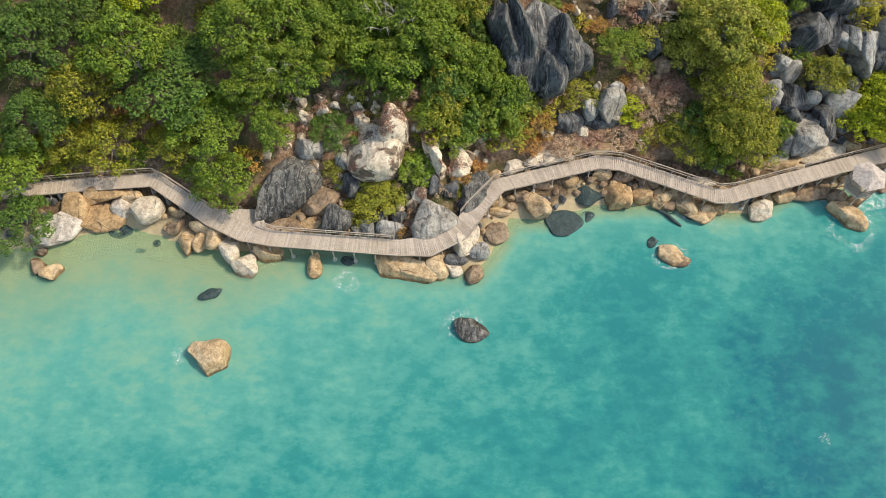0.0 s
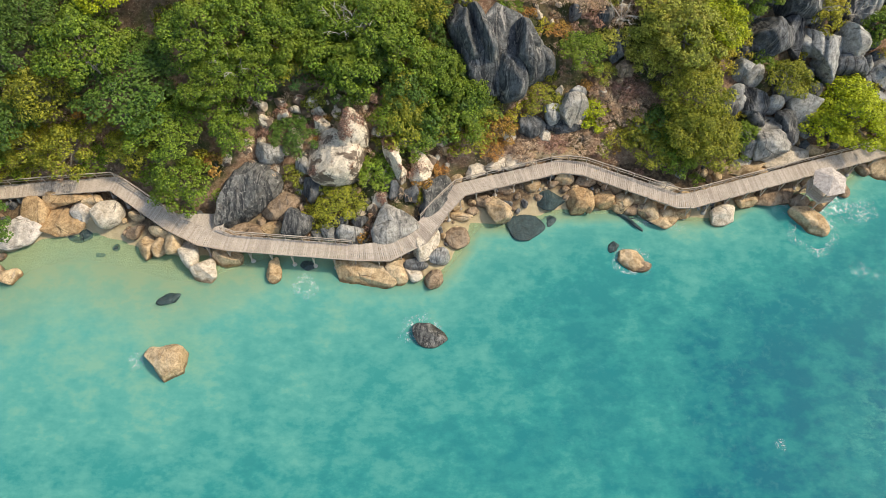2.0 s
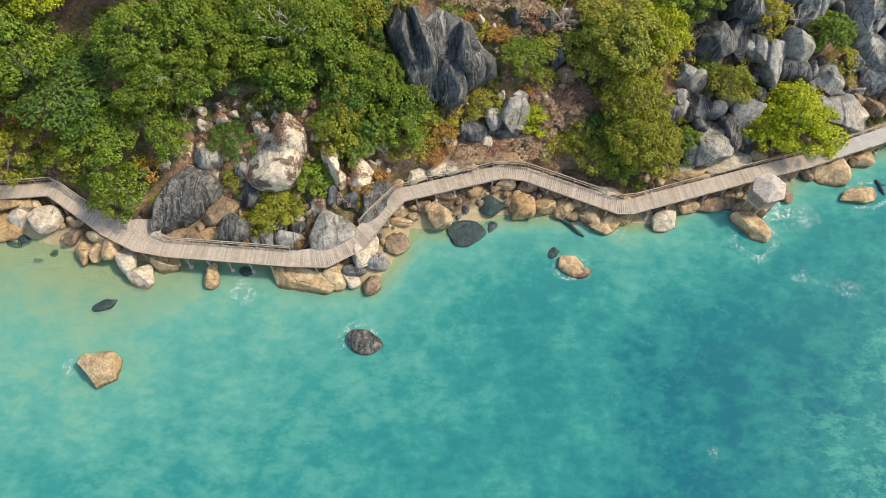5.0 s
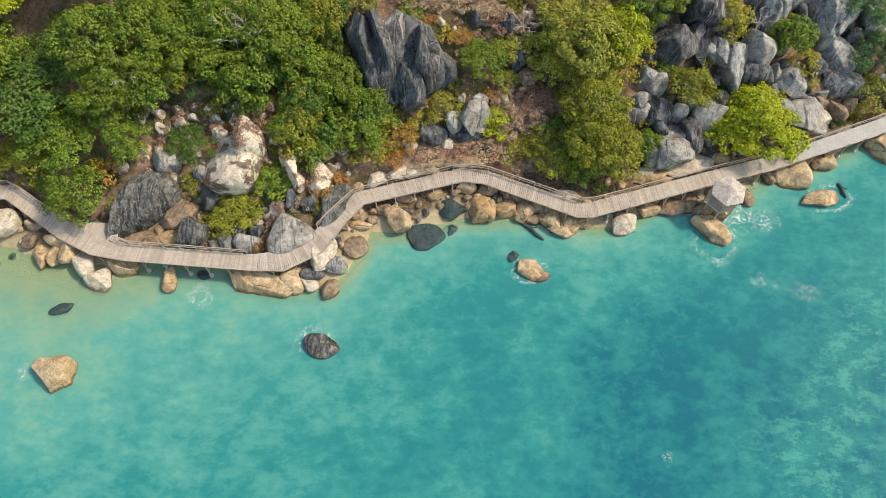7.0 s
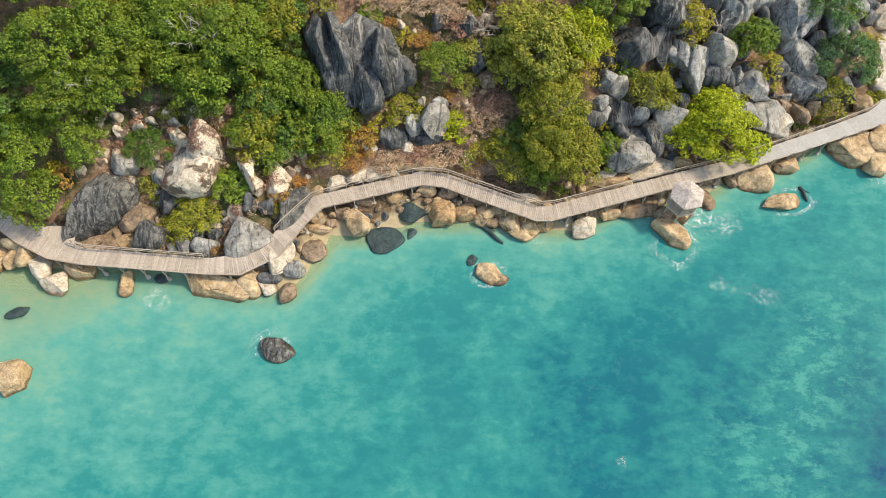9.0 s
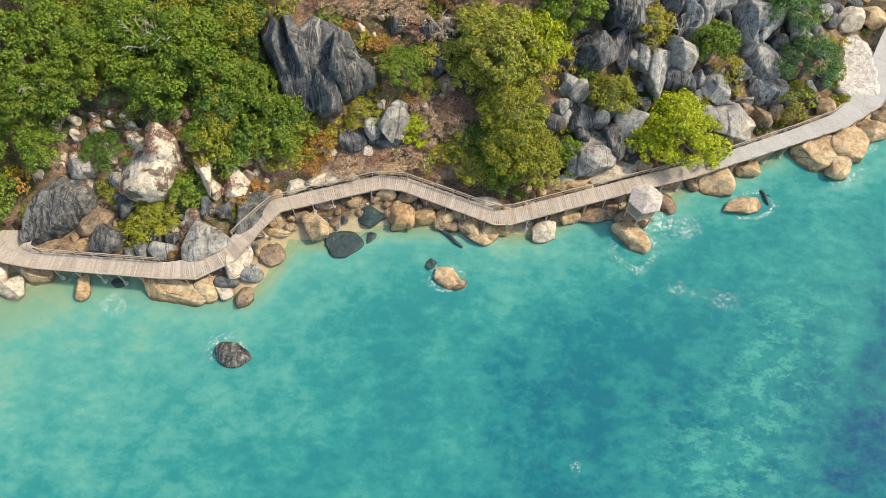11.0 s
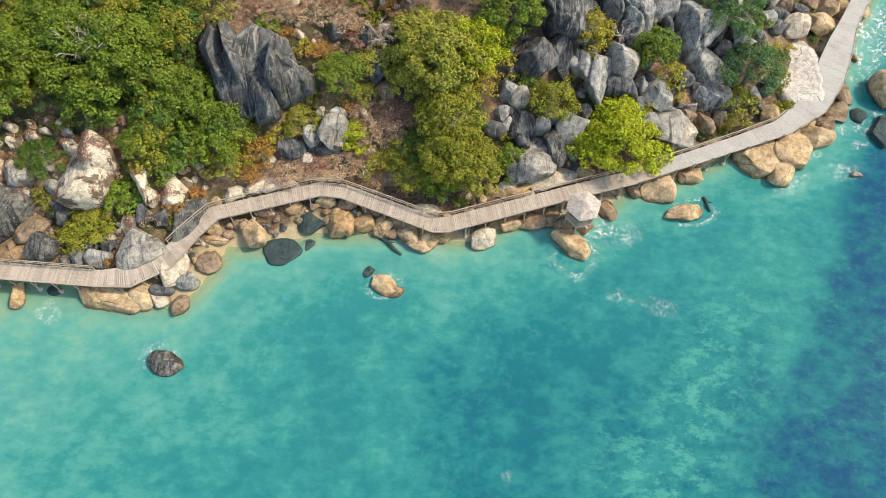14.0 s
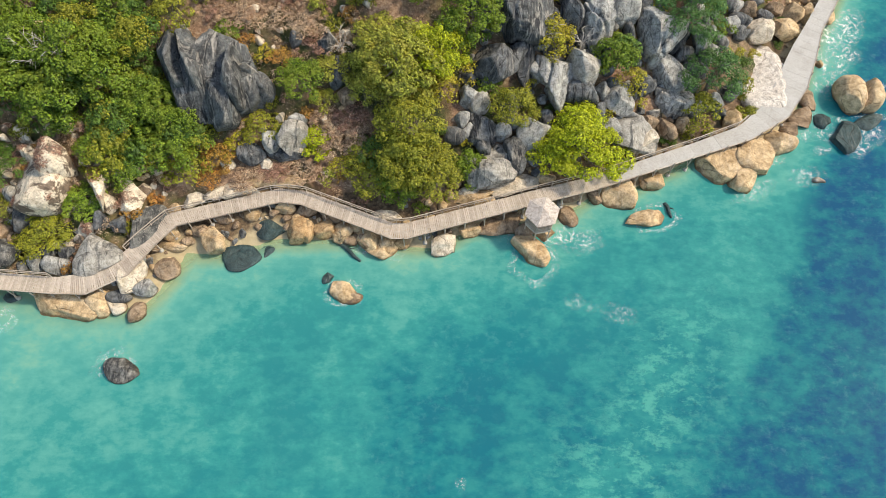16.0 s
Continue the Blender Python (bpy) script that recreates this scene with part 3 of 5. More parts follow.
def rock_shape(sx, sy, high, seed, cuts, fissures, fine=None, planes=(), box=1.0, grain=None, egg=0.0):
    """A granite boulder: a rounded block flattened by joint planes, worn round again, lumpy, and split by fissures.
    planes: (bearing, rise, distance) of joints that the rock shows; box: below 1 the block is squarer; grain: bearing across its fissures; egg: how far it narrows towards its own +y."""
    rnd = random.Random(seed)
    big = max(sx, sy, high)
    base, faces = ball(fine or (5 if big > 4.2 else 4 if big > 1.2 else 3))
    p = np.sign(base) * np.abs(base) ** box
    joints = [(math.cos(radians(b)) * math.cos(radians(r)), math.sin(radians(b)) * math.cos(radians(r)), math.sin(radians(r)), d) for b, r, d in planes]
    for _ in range(cuts if not planes else 6):
        a = Vector((rnd.gauss(0, 1), rnd.gauss(0, 1), rnd.gauss(0.35, 0.8))).normalized()
        joints.append((*a, rnd.uniform(0.52, 0.90) if not planes else rnd.uniform(0.75, 0.92)))
    for nx, ny, nz, at in joints:
        nrm = np.array((nx, ny, nz))
        over = np.maximum(p @ nrm - at, 0)
        p -= np.outer(over * 0.96, nrm)
    lo, hi = p.min(0), p.max(0)
    p[:, :2] = (p[:, :2] - (lo + hi)[:2] / 2) / ((hi - lo)[:2] / 2)
    p[:, 2] /= hi[2]
    p[:, 0] *= 1 - egg * p[:, 1]
    p[:, 0] /= np.abs(p[:, 0]).max()
    shift = Vector((rnd.uniform(-50, 50), rnd.uniform(-50, 50), seed))
    real = p * np.array([sx / 2, sy / 2, high * 0.72])
    lump = np.array([noise.noise(Vector(q) * (1.6 / big) + shift) * 0.15 * big ** 0.5 + noise.noise(Vector(q) * 1.1 + shift) * 0.06 * big ** 0.5 + noise.noise(Vector(q) * 3.2 + shift) * 0.025 for q in real])
    for _ in range(fissures):
        a = rnd.uniform(0, math.pi) if grain is None else radians(grain) + rnd.gauss(0, 0.3)
        n3 = np.array([math.cos(a), math.sin(a) * 0.7, rnd.uniform(-0.45, 0.45)])
        wob = np.array([noise.noise(Vector(q) * 0.5 + shift) for q in real]) * 0.5
        gap = real @ n3 - rnd.uniform(-0.33, 0.33) * big / 2 * 1.3 + wob
        lump -= 0.34 * np.exp(-((gap / 0.17) ** 2)) * min(1.6, big / 4)
    nrm = base / np.linalg.norm(base, axis=1)[:, None]
    return real + nrm * lump[:, None], faces


def boulder(kind, x, y, sx, sy, high, turn, seed, cuts=15, fissures=0, planes=(), box=1.0, grain=None, egg=0.0, tilt=0.0):
    foot = -0.17 if kind == "wet" and high < 0.45 else max(level(x, y), -0.1)
    real, faces = rock_shape(sx, sy, high, seed, cuts, fissures, None, planes, box, grain, egg)
    ob = new("boulder", mesh_of("boulder", real, faces, ROCKS[kind], True))
    ob.matrix_world = Matrix.LocRotScale((x, y, foot + high * 0.30), Euler((radians(tilt), 0, radians(turn))), None)
    spot = " standing in shallow water" if off_shore([x], [y])[0] < 0.5 else " on the steep slope" if foot > 3 else " beside the boardwalk"
    return tagged(ob, ROCK_WORDS[kind] + spot, "boulder", group="shore boulders")


RUBBLE = {}


def rubble(kind, x, y, sx, sy, high, turn, seed):
    """A small stone, kept for the joined rubble of its kind."""
    real, faces = rock_shape(sx, sy, high, seed, 9, 0, 3)
    m = np.array(pose(x, y, max(level(x, y), -0.1) + high * 0.3, 0, 0, turn))
    vs, fs = RUBBLE.setdefault(kind, ([], []))
    k = sum(len(v) for v in vs)
    vs.append(real @ m[:3, :3].T + m[:3, 3])
    fs.append(np.asarray(faces) + k)


boulder("wet", -21.17, -5.74, 2.81, 1.30, 0.50, 25, 20)
boulder("tan", -20.26, -13.11, 4.45, 4.07, 1.80, 0, 21, planes=((98, 6, 0.72), (2, 4, 0.78), (224, 6, 0.55), (-62, 6, 0.75)))
boulder("tan", 29.94, 6.68, 2.34, 2.25, 1.37, 0, 41)
boulder("tan", 32.96, 5.61, 2.85, 2.64, 1.60, 0, 42)
boulder("tan", 35.07, 4.94, 2.58, 1.97, 1.20, 0, 43)
boulder("wet", 33.64, 4.67, 2.57, 1.53, 0.40, 0, 44)
boulder("tan", 30.60, -0.60, 3.38, 2.54, 0.90, -8, 49)
boulder("wet", 28.66, 1.13, 1.26, 1.20, 0.50, 0, 50)
boulder("pale", 34.89, 8.70, 3.95, 1.67, 0.70, -10, 82)
boulder("tan", 44.95, 11.21, 5.33, 2.09, 1.00, 10, 83)
boulder("tan", 30.02, 6.74, 2.59, 2.93, 0.90, 0, 145)
boulder("tan", 34.64, 5.50, 3.99, 4.20, 0.90, 0, 146, fissures=1)
boulder("tan", 32.52, 7.00, 2.73, 1.78, 0.80, 0, 147)
boulder("orange", 36.49, 6.08, 3.23, 2.94, 0.80, 0, 148)
boulder("lichen", -13.83, 5.66, 5.75, 10.73, 4.20, -36, 1001, egg=-0.95, cuts=2)
boulder("brown", -9.61, 5.24, 5.02, 3.47, 1.60, 22, 1002, cuts=5)
boulder("lichen", -7.55, 3.19, 3.62, 4.36, 2.50, -8, 1003, box=0.72, cuts=6)
# the next one is brown, not orange: its shadow is put into the colour
boulder("brown", -13.56, 2.33, 5.45, 2.11, 0.70, -5, 1004, cuts=9)
boulder("orange", -10.67, 2.60, 2.60, 2.09, 0.90, 0, 1005, cuts=9)
boulder("grey", -4.14, 2.23, 1.69, 2.50, 1.10, 10, 1006, cuts=9)
boulder("dark", -5.32, 2.15, 1.30, 1.80, 0.90, 0, 1007, cuts=9)
boulder("grey", -1.38, 1.88, 3.48, 2.15, 1.40, -8, 1008, cuts=9)
boulder("dark", -0.52, 3.25, 2.07, 1.60, 1.20, 10, 1009, cuts=9)
boulder("dark", -2.74, 3.31, 1.69, 1.32, 1.10, 0, 1010, cuts=9)
boulder("grey", -1.60, 4.21, 1.70, 1.12, 1.30, 20, 1011, cuts=9)
boulder("dark", -2.98, 2.19, 1.17, 1.53, 0.70, 0, 1012, cuts=9)
boulder("lichen", 7.80, -9.72, 3.92, 2.77, 0.90, -12, 1013, cuts=6)
boulder("ash", 3.25, 2.92, 5.69, 5.15, 2.60, 22, 1014, egg=0.85, cuts=4)
boulder("lichen", 8.01, 6.15, 3.58, 6.32, 2.40, -36, 1015, cuts=5)
boulder("dark", 5.20, 6.22, 1.94, 1.82, 1.60, 20, 1016, cuts=9)
boulder("dark", 3.59, 6.36, 1.67, 2.26, 1.60, 0, 1017, cuts=9)
boulder("mottled", 6.27, 9.40, 3.26, 3.85, 2.30, 0, 1018, cuts=9, box=0.75)
boulder("mottled", 3.15, 10.60, 2.06, 6.81, 2.20, 15, 1019, cuts=9, box=0.8)
boulder("mottled", 4.14, 8.24, 1.42, 2.11, 1.70, 10, 1020, cuts=9)
boulder("pale", 4.61, 12.07, 1.57, 1.04, 1.00, -15, 1021, cuts=9)
boulder("pale", 1.28, 13.97, 1.17, 0.76, 0.80, 0, 1022, cuts=9)
boulder("mottled", -3.42, 10.09, 6.58, 6.51, 4.00, 0, 1023, box=0.72, cuts=6)
boulder("mottled", -1.36, 12.31, 3.58, 4.89, 4.40, 10, 1024, box=0.8, cuts=6)
boulder("mottled", -4.97, 13.57, 1.95, 1.60, 1.90, 0, 1025, cuts=9)
boulder("brown", -9.44, 9.18, 1.97, 1.12, 1.00, 5, 1026, cuts=9)
boulder("ash", -10.93, 10.65, 3.39, 2.95, 2.20, 10, 1027, cuts=6)
boulder("grey", -7.05, 9.47, 2.48, 2.00, 1.60, 0, 1028, cuts=9)
boulder("dark", -6.16, 7.03, 2.22, 3.42, 2.20, 0, 1029, cuts=9)
boulder("mottled", 2.05, 5.54, 2.48, 1.53, 1.50, 28, 1030, cuts=9)
boulder("mottled", 0.94, 4.78, 1.43, 1.29, 1.20, 0, 1031, cuts=9)
boulder("pale", -14.12, 14.82, 1.30, 1.17, 1.10, 0, 1032, cuts=9)
boulder("pale", -13.62, 13.90, 1.44, 0.98, 0.90, 0, 1033, cuts=9)
boulder("mottled", -13.58, 11.81, 1.96, 1.09, 1.10, 5, 1034, cuts=9)
boulder("mottled", -11.50, 13.86, 1.82, 1.66, 1.70, 0, 1035, cuts=9)
boulder("pale", -8.42, 15.29, 1.96, 0.90, 1.20, -10, 1036, cuts=9)
boulder("pale", -5.54, 15.03, 1.83, 0.76, 1.10, -10, 1037, cuts=9)
boulder("pale", -7.85, 12.37, 1.56, 2.75, 1.50, 20, 1038, cuts=9)
boulder("tan", -15.21, -0.86, 3.59, 2.27, 1.50, -5, 1039, cuts=9)
boulder("tan", -9.91, -2.33, 1.91, 3.17, 1.10, 0, 1040, cuts=9, egg=0.3)
boulder("wet", -6.12, -1.53, 1.79, 1.25, 0.40, 0, 1041, cuts=5)
boulder("wet", -6.10, -3.77, 1.65, 1.39, 0.12, 10, 1042, cuts=5)
boulder("tan", 0.29, -2.55, 7.64, 3.11, 1.50, -12, 1043, cuts=9)
boulder("tan", 3.83, -2.27, 3.04, 3.12, 1.50, 0, 1044, cuts=9)
boulder("pale", 5.74, -2.57, 2.30, 1.74, 1.00, -15, 1045, cuts=9)
boulder("brown", 8.02, -3.09, 2.30, 2.28, 1.10, 20, 1046, cuts=9)
boulder("dark", 5.98, -1.28, 2.67, 1.91, 0.90, 0, 1047, cuts=9)
boulder("grey", 8.66, -0.62, 2.56, 1.72, 1.20, 15, 1048, cuts=9)
boulder("pale", 7.17, 0.60, 2.73, 4.29, 1.70, -36, 1049, cuts=7)
boulder("brown", 10.69, 2.00, 2.99, 3.05, 1.30, -15, 1050, cuts=9, egg=0.25)
boulder("tan", 11.21, 4.58, 2.63, 1.16, 0.80, -5, 1051, cuts=9)
boulder("brown", 12.40, 5.25, 1.58, 1.38, 0.90, 0, 1052, cuts=9)
boulder("tan", 15.32, 5.48, 3.02, 3.63, 1.80, 12, 1053, cuts=9, box=0.75, fissures=1)
boulder("dark", 18.53, 6.45, 0.80, 1.13, 0.50, 20, 1054, cuts=9)
boulder("wet", 18.34, 3.74, 3.83, 4.04, 0.42, 40, 1055, box=0.6, cuts=7)
boulder("wet", 21.30, 4.47, 2.17, 1.56, 0.30, 30, 1056, cuts=5)
boulder("wet", 21.70, 6.93, 3.59, 2.47, 0.55, 0, 1057, cuts=5)
boulder("orange", 24.99, 6.83, 3.44, 3.39, 1.70, 0, 1058, cuts=9, box=0.75, fissures=2)
boulder("orange", 28.01, 7.01, 2.93, 1.93, 1.30, 16, 1059, cuts=9)
boulder("tan", 23.29, 9.44, 2.40, 1.34, 1.20, 0, 1060, cuts=9)
boulder("brown", 25.80, 9.11, 2.27, 1.66, 1.20, 0, 1061, cuts=9)
boulder("tan", 19.51, 8.59, 2.13, 1.53, 1.00, 0, 1062, cuts=9)
boulder("brown", 16.28, 7.99, 2.13, 1.37, 1.00, 10, 1063, cuts=9)
boulder("brown", 13.60, 6.55, 1.85, 1.67, 1.00, 0, 1064, cuts=9)
boulder("tan", 10.48, 6.05, 2.01, 1.50, 1.00, 30, 1065, cuts=9)
boulder("brown", 28.82, 8.52, 2.27, 1.49, 1.20, -15, 1066, cuts=9)
boulder("tan", 31.56, 7.29, 1.86, 1.35, 1.10, 0, 1067, cuts=9)
boulder("brown", 33.13, 5.66, 2.82, 2.22, 1.20, -25, 1068, cuts=9)
boulder("brown", 31.16, 6.06, 1.99, 1.69, 0.90, 0, 1069, cuts=9)
boulder("brown", 29.97, 7.10, 1.20, 2.11, 1.00, 25, 1070, cuts=9)
boulder("brown", 31.46, -1.16, 2.43, 1.52, 0.60, 5, 1071, cuts=9)
boulder("pale", 12.90, 10.06, 2.96, 1.99, 0.90, 20, 1072, cuts=9)
boulder("pale", 17.65, 11.29, 4.43, 2.44, 0.90, 14, 1073, cuts=9)
boulder("tan", 20.24, 12.36, 3.09, 1.72, 0.80, 5, 1074, cuts=9)
boulder("tan", 23.30, 12.52, 4.03, 2.18, 0.80, 0, 1075, cuts=9)
boulder("tan", 10.31, 8.84, 2.01, 1.37, 1.00, 15, 1076, cuts=9)
boulder("pale", 15.15, 10.64, 2.68, 1.85, 0.80, 15, 1077, cuts=9)
boulder("bleached", -39.38, 1.57, 6.06, 3.98, 1.50, 28, 1078, cuts=9)
boulder("orange", -37.93, 4.04, 2.99, 3.91, 1.80, 0, 1079, cuts=9, box=0.8)
boulder("orange", -35.08, 3.27, 6.28, 3.57, 0.80, 5, 1080, cuts=9, box=0.8)
boulder("orange", -34.56, 5.77, 5.92, 1.76, 1.30, 2, 1081, cuts=9, box=0.8)
boulder("tan", -31.59, 5.56, 2.63, 1.61, 1.30, 0, 1082, cuts=9)
boulder("orange", -36.47, 5.75, 2.67, 2.31, 1.50, 30, 1083, cuts=9)
boulder("bleached", -32.89, 4.27, 2.75, 2.33, 1.50, -3, 1084, cuts=9, box=0.62)
boulder("pale", -29.64, 4.01, 4.19, 3.45, 1.80, 15, 1085, cuts=9)
boulder("tan", -26.33, 3.90, 2.10, 1.32, 1.10, -20, 1086, cuts=9)
boulder("brown", -26.14, 2.05, 2.39, 1.74, 1.10, 35, 1087, cuts=9)
boulder("wet", -32.73, 2.14, 3.16, 2.43, 0.25, 15, 1088, cuts=5)
boulder("wet", -28.39, 0.45, 0.97, 0.78, 0.10, 0, 1089, cuts=5)
boulder("wet", -29.96, -0.50, 1.16, 0.57, 0.08, 5, 1090, cuts=5)
boulder("tan", -24.61, 0.49, 1.81, 3.49, 1.30, 0, 1091, cuts=9)
boulder("tan", -23.01, 0.34, 1.80, 2.91, 1.20, -5, 1092, cuts=9)
boulder("tan", -21.42, 1.10, 2.45, 4.01, 1.60, -10, 1093, cuts=9)
boulder("tan", -22.80, 1.90, 3.23, 1.51, 1.60, -10, 1094, cuts=9)
boulder("pale", -19.49, -0.53, 2.46, 3.36, 1.70, 30, 1095, cuts=9, box=0.8)
boulder("pale", -17.56, -2.50, 2.84, 3.21, 1.50, 30, 1096, cuts=9, box=0.8)
boulder("brown", -41.09, -2.69, 1.79, 2.47, 0.90, 15, 1097, cuts=9)
boulder("tan", -39.39, -3.56, 2.68, 2.03, 0.90, 15, 1098, cuts=9)
boulder("brown", -41.35, -1.00, 1.54, 1.06, 0.80, 0, 1099, cuts=9)
boulder("dark", -27.36, 5.95, 1.74, 1.35, 1.00, -30, 1100, cuts=9)
boulder("tan", 75.41, 16.74, 5.93, 5.66, 1.90, -35, 1101, box=0.62, cuts=5)
boulder("tan", 77.41, 14.48, 3.15, 3.77, 1.60, -20, 1102, box=0.75, cuts=5)
boulder("tan", 79.34, 17.64, 4.48, 5.57, 1.90, -28, 1103, box=0.62, cuts=5)
boulder("tan", 82.71, 20.14, 4.25, 3.85, 1.70, 25, 1104, box=0.62, cuts=5)
boulder("brown", 87.97, 27.02, 1.89, 4.43, 1.00, -8, 1105, cuts=9, box=0.8)
boulder("brown", 86.47, 23.75, 2.92, 3.81, 1.00, -30, 1106, cuts=9, box=0.75)
boulder("brown", 84.46, 21.73, 2.60, 2.55, 1.00, -30, 1107, cuts=9, box=0.75)
boulder("tan", 66.34, 14.11, 2.85, 2.44, 1.40, 5, 1108, cuts=9)
boulder("tan", 62.34, 12.38, 4.17, 4.04, 1.70, -5, 1109, box=0.5, cuts=4)
boulder("tan", 65.25, 9.14, 5.31, 2.11, 1.10, 10, 1110, cuts=9)
boulder("tan", 51.88, 4.76, 2.66, 4.88, 1.40, 42, 1111, cuts=6)
boulder("brown", 56.12, 9.28, 2.27, 3.01, 0.90, 15, 1112, cuts=9)
boulder("tan", 53.33, 6.94, 2.49, 1.65, 1.00, 10, 1113, cuts=9)
boulder("brown", 50.72, 7.32, 2.89, 1.94, 1.10, -10, 1114, cuts=9)
boulder("brown", 48.19, 8.10, 5.55, 2.70, 1.00, 12, 1115, cuts=9)
boulder("tan", 44.68, 7.25, 2.75, 2.07, 1.20, 5, 1116, cuts=9)
boulder("pale", 41.61, 5.18, 3.39, 2.45, 1.40, 20, 1117, cuts=9)
boulder("brown", 56.33, 11.56, 2.27, 1.38, 1.00, 5, 1118, cuts=9)
boulder("brown", 59.51, 11.77, 2.01, 1.68, 1.10, 0, 1119, cuts=9)
boulder("pale", 49.77, 12.75, 6.19, 2.56, 1.10, 18, 1120, cuts=8)
boulder("pale", 44.55, 11.47, 3.06, 1.97, 1.00, 15, 1121, cuts=9)
boulder("tan", 53.69, 13.79, 2.42, 1.39, 1.00, 10, 1122, cuts=9)
boulder("ash", 46.88, 14.74, 6.49, 6.33, 3.20, 10, 1123, cuts=8, fissures=2)
boulder("dark", 50.07, 15.73, 3.18, 4.30, 2.80, 0, 1124, cuts=9)
boulder("grey", 52.03, 18.30, 4.12, 4.02, 2.60, 10, 1125, cuts=9)
boulder("ash", 64.28, 19.42, 5.88, 5.25, 2.60, 0, 1126, box=0.78, cuts=7)
boulder("pale", 65.27, 18.72, 4.25, 3.10, 2.30, 12, 1127, cuts=9, box=0.75)
boulder("brown", 66.45, 21.13, 2.34, 1.52, 2.00, 0, 1128, cuts=9)
boulder("brown", 68.65, 20.73, 1.78, 4.09, 2.00, 25, 1129, cuts=9)
boulder("tan", 66.00, 17.79, 2.19, 1.69, 1.30, 0, 1130, cuts=9)
boulder("tan", 70.95, 21.45, 1.81, 1.95, 1.80, 0, 1131, cuts=9)
boulder("brown", 74.44, 20.35, 4.63, 2.63, 1.50, 18, 1132, cuts=9)
boulder("tan", 77.42, 22.06, 3.23, 3.23, 1.80, -20, 1133, cuts=9)
boulder("bleached", 82.21, 28.68, 6.93, 11.19, 1.50, -8, 1134, cuts=6, box=0.6)
boulder("pale", 82.08, 35.16, 4.52, 3.52, 2.20, 0, 1135, cuts=9)
boulder("tan", 86.73, 36.71, 4.34, 3.47, 2.00, -8, 1136, cuts=9)
boulder("brown", 80.56, 37.48, 3.06, 2.01, 2.00, 0, 1137, cuts=9)
boulder("tan", 88.25, 39.67, 3.25, 2.95, 2.00, 40, 1138, cuts=9)
boulder("brown", 85.13, 39.57, 3.15, 1.95, 1.80, 0, 1139, cuts=9)
boulder("tan", 90.57, 40.20, 2.29, 3.40, 1.80, -10, 1140, cuts=9)
boulder("tan", 93.40, 40.25, 2.32, 2.96, 1.20, -20, 1141, cuts=9)
boulder("tan", 90.87, 32.46, 0.97, 1.43, 0.70, 0, 1142, cuts=9)
boulder("tan", 93.03, 26.66, 3.45, 4.99, 3.00, 5, 1143, box=0.8, cuts=3)
boulder("tan", 95.44, 26.79, 3.31, 4.72, 2.70, 0, 1144, box=0.8, cuts=3)
boulder("wet", 89.19, 23.39, 2.29, 2.18, 0.60, -5, 1145, cuts=5)
boulder("wet", 91.87, 20.88, 3.36, 4.61, 0.90, -40, 1146, cuts=5)
boulder("wet", 95.05, 23.25, 4.79, 1.84, 0.50, 25, 1147, cuts=5)
boulder("ash", 86.92, 14.56, 1.52, 0.71, 0.50, -20, 1148, cuts=9)
boulder("grey", 67.69, 30.65, 6.17, 7.04, 4.40, -10, 1149, box=0.7, cuts=9, fissures=2, grain=-10)
boulder("grey", 73.09, 31.29, 2.22, 3.92, 3.40, 0, 1150, cuts=9)
boulder("grey", 68.94, 26.94, 5.41, 4.06, 2.60, -8, 1151, box=0.78, cuts=8)
boulder("grey", 69.85, 23.93, 4.76, 3.61, 2.40, 18, 1152, box=0.78, cuts=8)
boulder("dark", 65.99, 25.07, 2.61, 3.14, 2.20, 0, 1153, cuts=9)
boulder("ash", 67.03, 22.47, 2.22, 0.91, 1.40, 15, 1154, cuts=9)
boulder("grey", 64.51, 21.70, 2.34, 1.17, 1.40, 10, 1155, cuts=9)
boulder("grey", 54.56, 24.02, 5.34, 7.11, 3.60, -5, 1156, box=0.75, cuts=8, fissures=1, grain=20)
boulder("ash", 57.91, 25.74, 3.87, 4.82, 4.40, 5, 1157, cuts=6)
boulder("dark", 57.53, 23.04, 5.11, 2.89, 3.00, 0, 1158, cuts=9)
boulder("grey", 62.47, 23.22, 3.54, 4.47, 2.40, -10, 1159, egg=0.3, cuts=7)
boulder("cliff", 50.65, 30.72, 8.55, 7.24, 5.00, 0, 1160, box=0.75, cuts=6, fissures=2, grain=0, tilt=25)
boulder("dark", 56.49, 31.30, 2.80, 4.42, 4.00, 5, 1161, cuts=9)
boulder("grey", 59.37, 30.65, 4.15, 6.14, 4.20, 5, 1162, cuts=7, fissures=2, grain=0)
boulder("grey", 63.02, 32.85, 3.80, 4.11, 3.60, -15, 1163, cuts=9)
boulder("dark", 47.48, 25.34, 5.54, 6.08, 3.60, 15, 1164, cuts=6)
boulder("dark", 51.02, 25.60, 2.66, 6.46, 2.40, 0, 1165, cuts=9)
boulder("grey", 44.26, 22.11, 2.38, 2.72, 2.00, 10, 1166, cuts=9)
boulder("ash", 45.73, 21.30, 2.78, 2.84, 2.20, -20, 1167, cuts=6)
boulder("grey", 43.64, 19.23, 1.72, 1.89, 1.50, 0, 1168, cuts=9)
boulder("dark", 46.04, 18.60, 4.10, 3.92, 2.20, 0, 1169, cuts=9)
boulder("dark", 42.73, 17.57, 2.64, 2.33, 1.60, 0, 1170, cuts=9)
boulder("cliff", 15.34, 22.21, 9.59, 10.23, 4.20, 20, 1171, box=0.6, cuts=8, tilt=30)
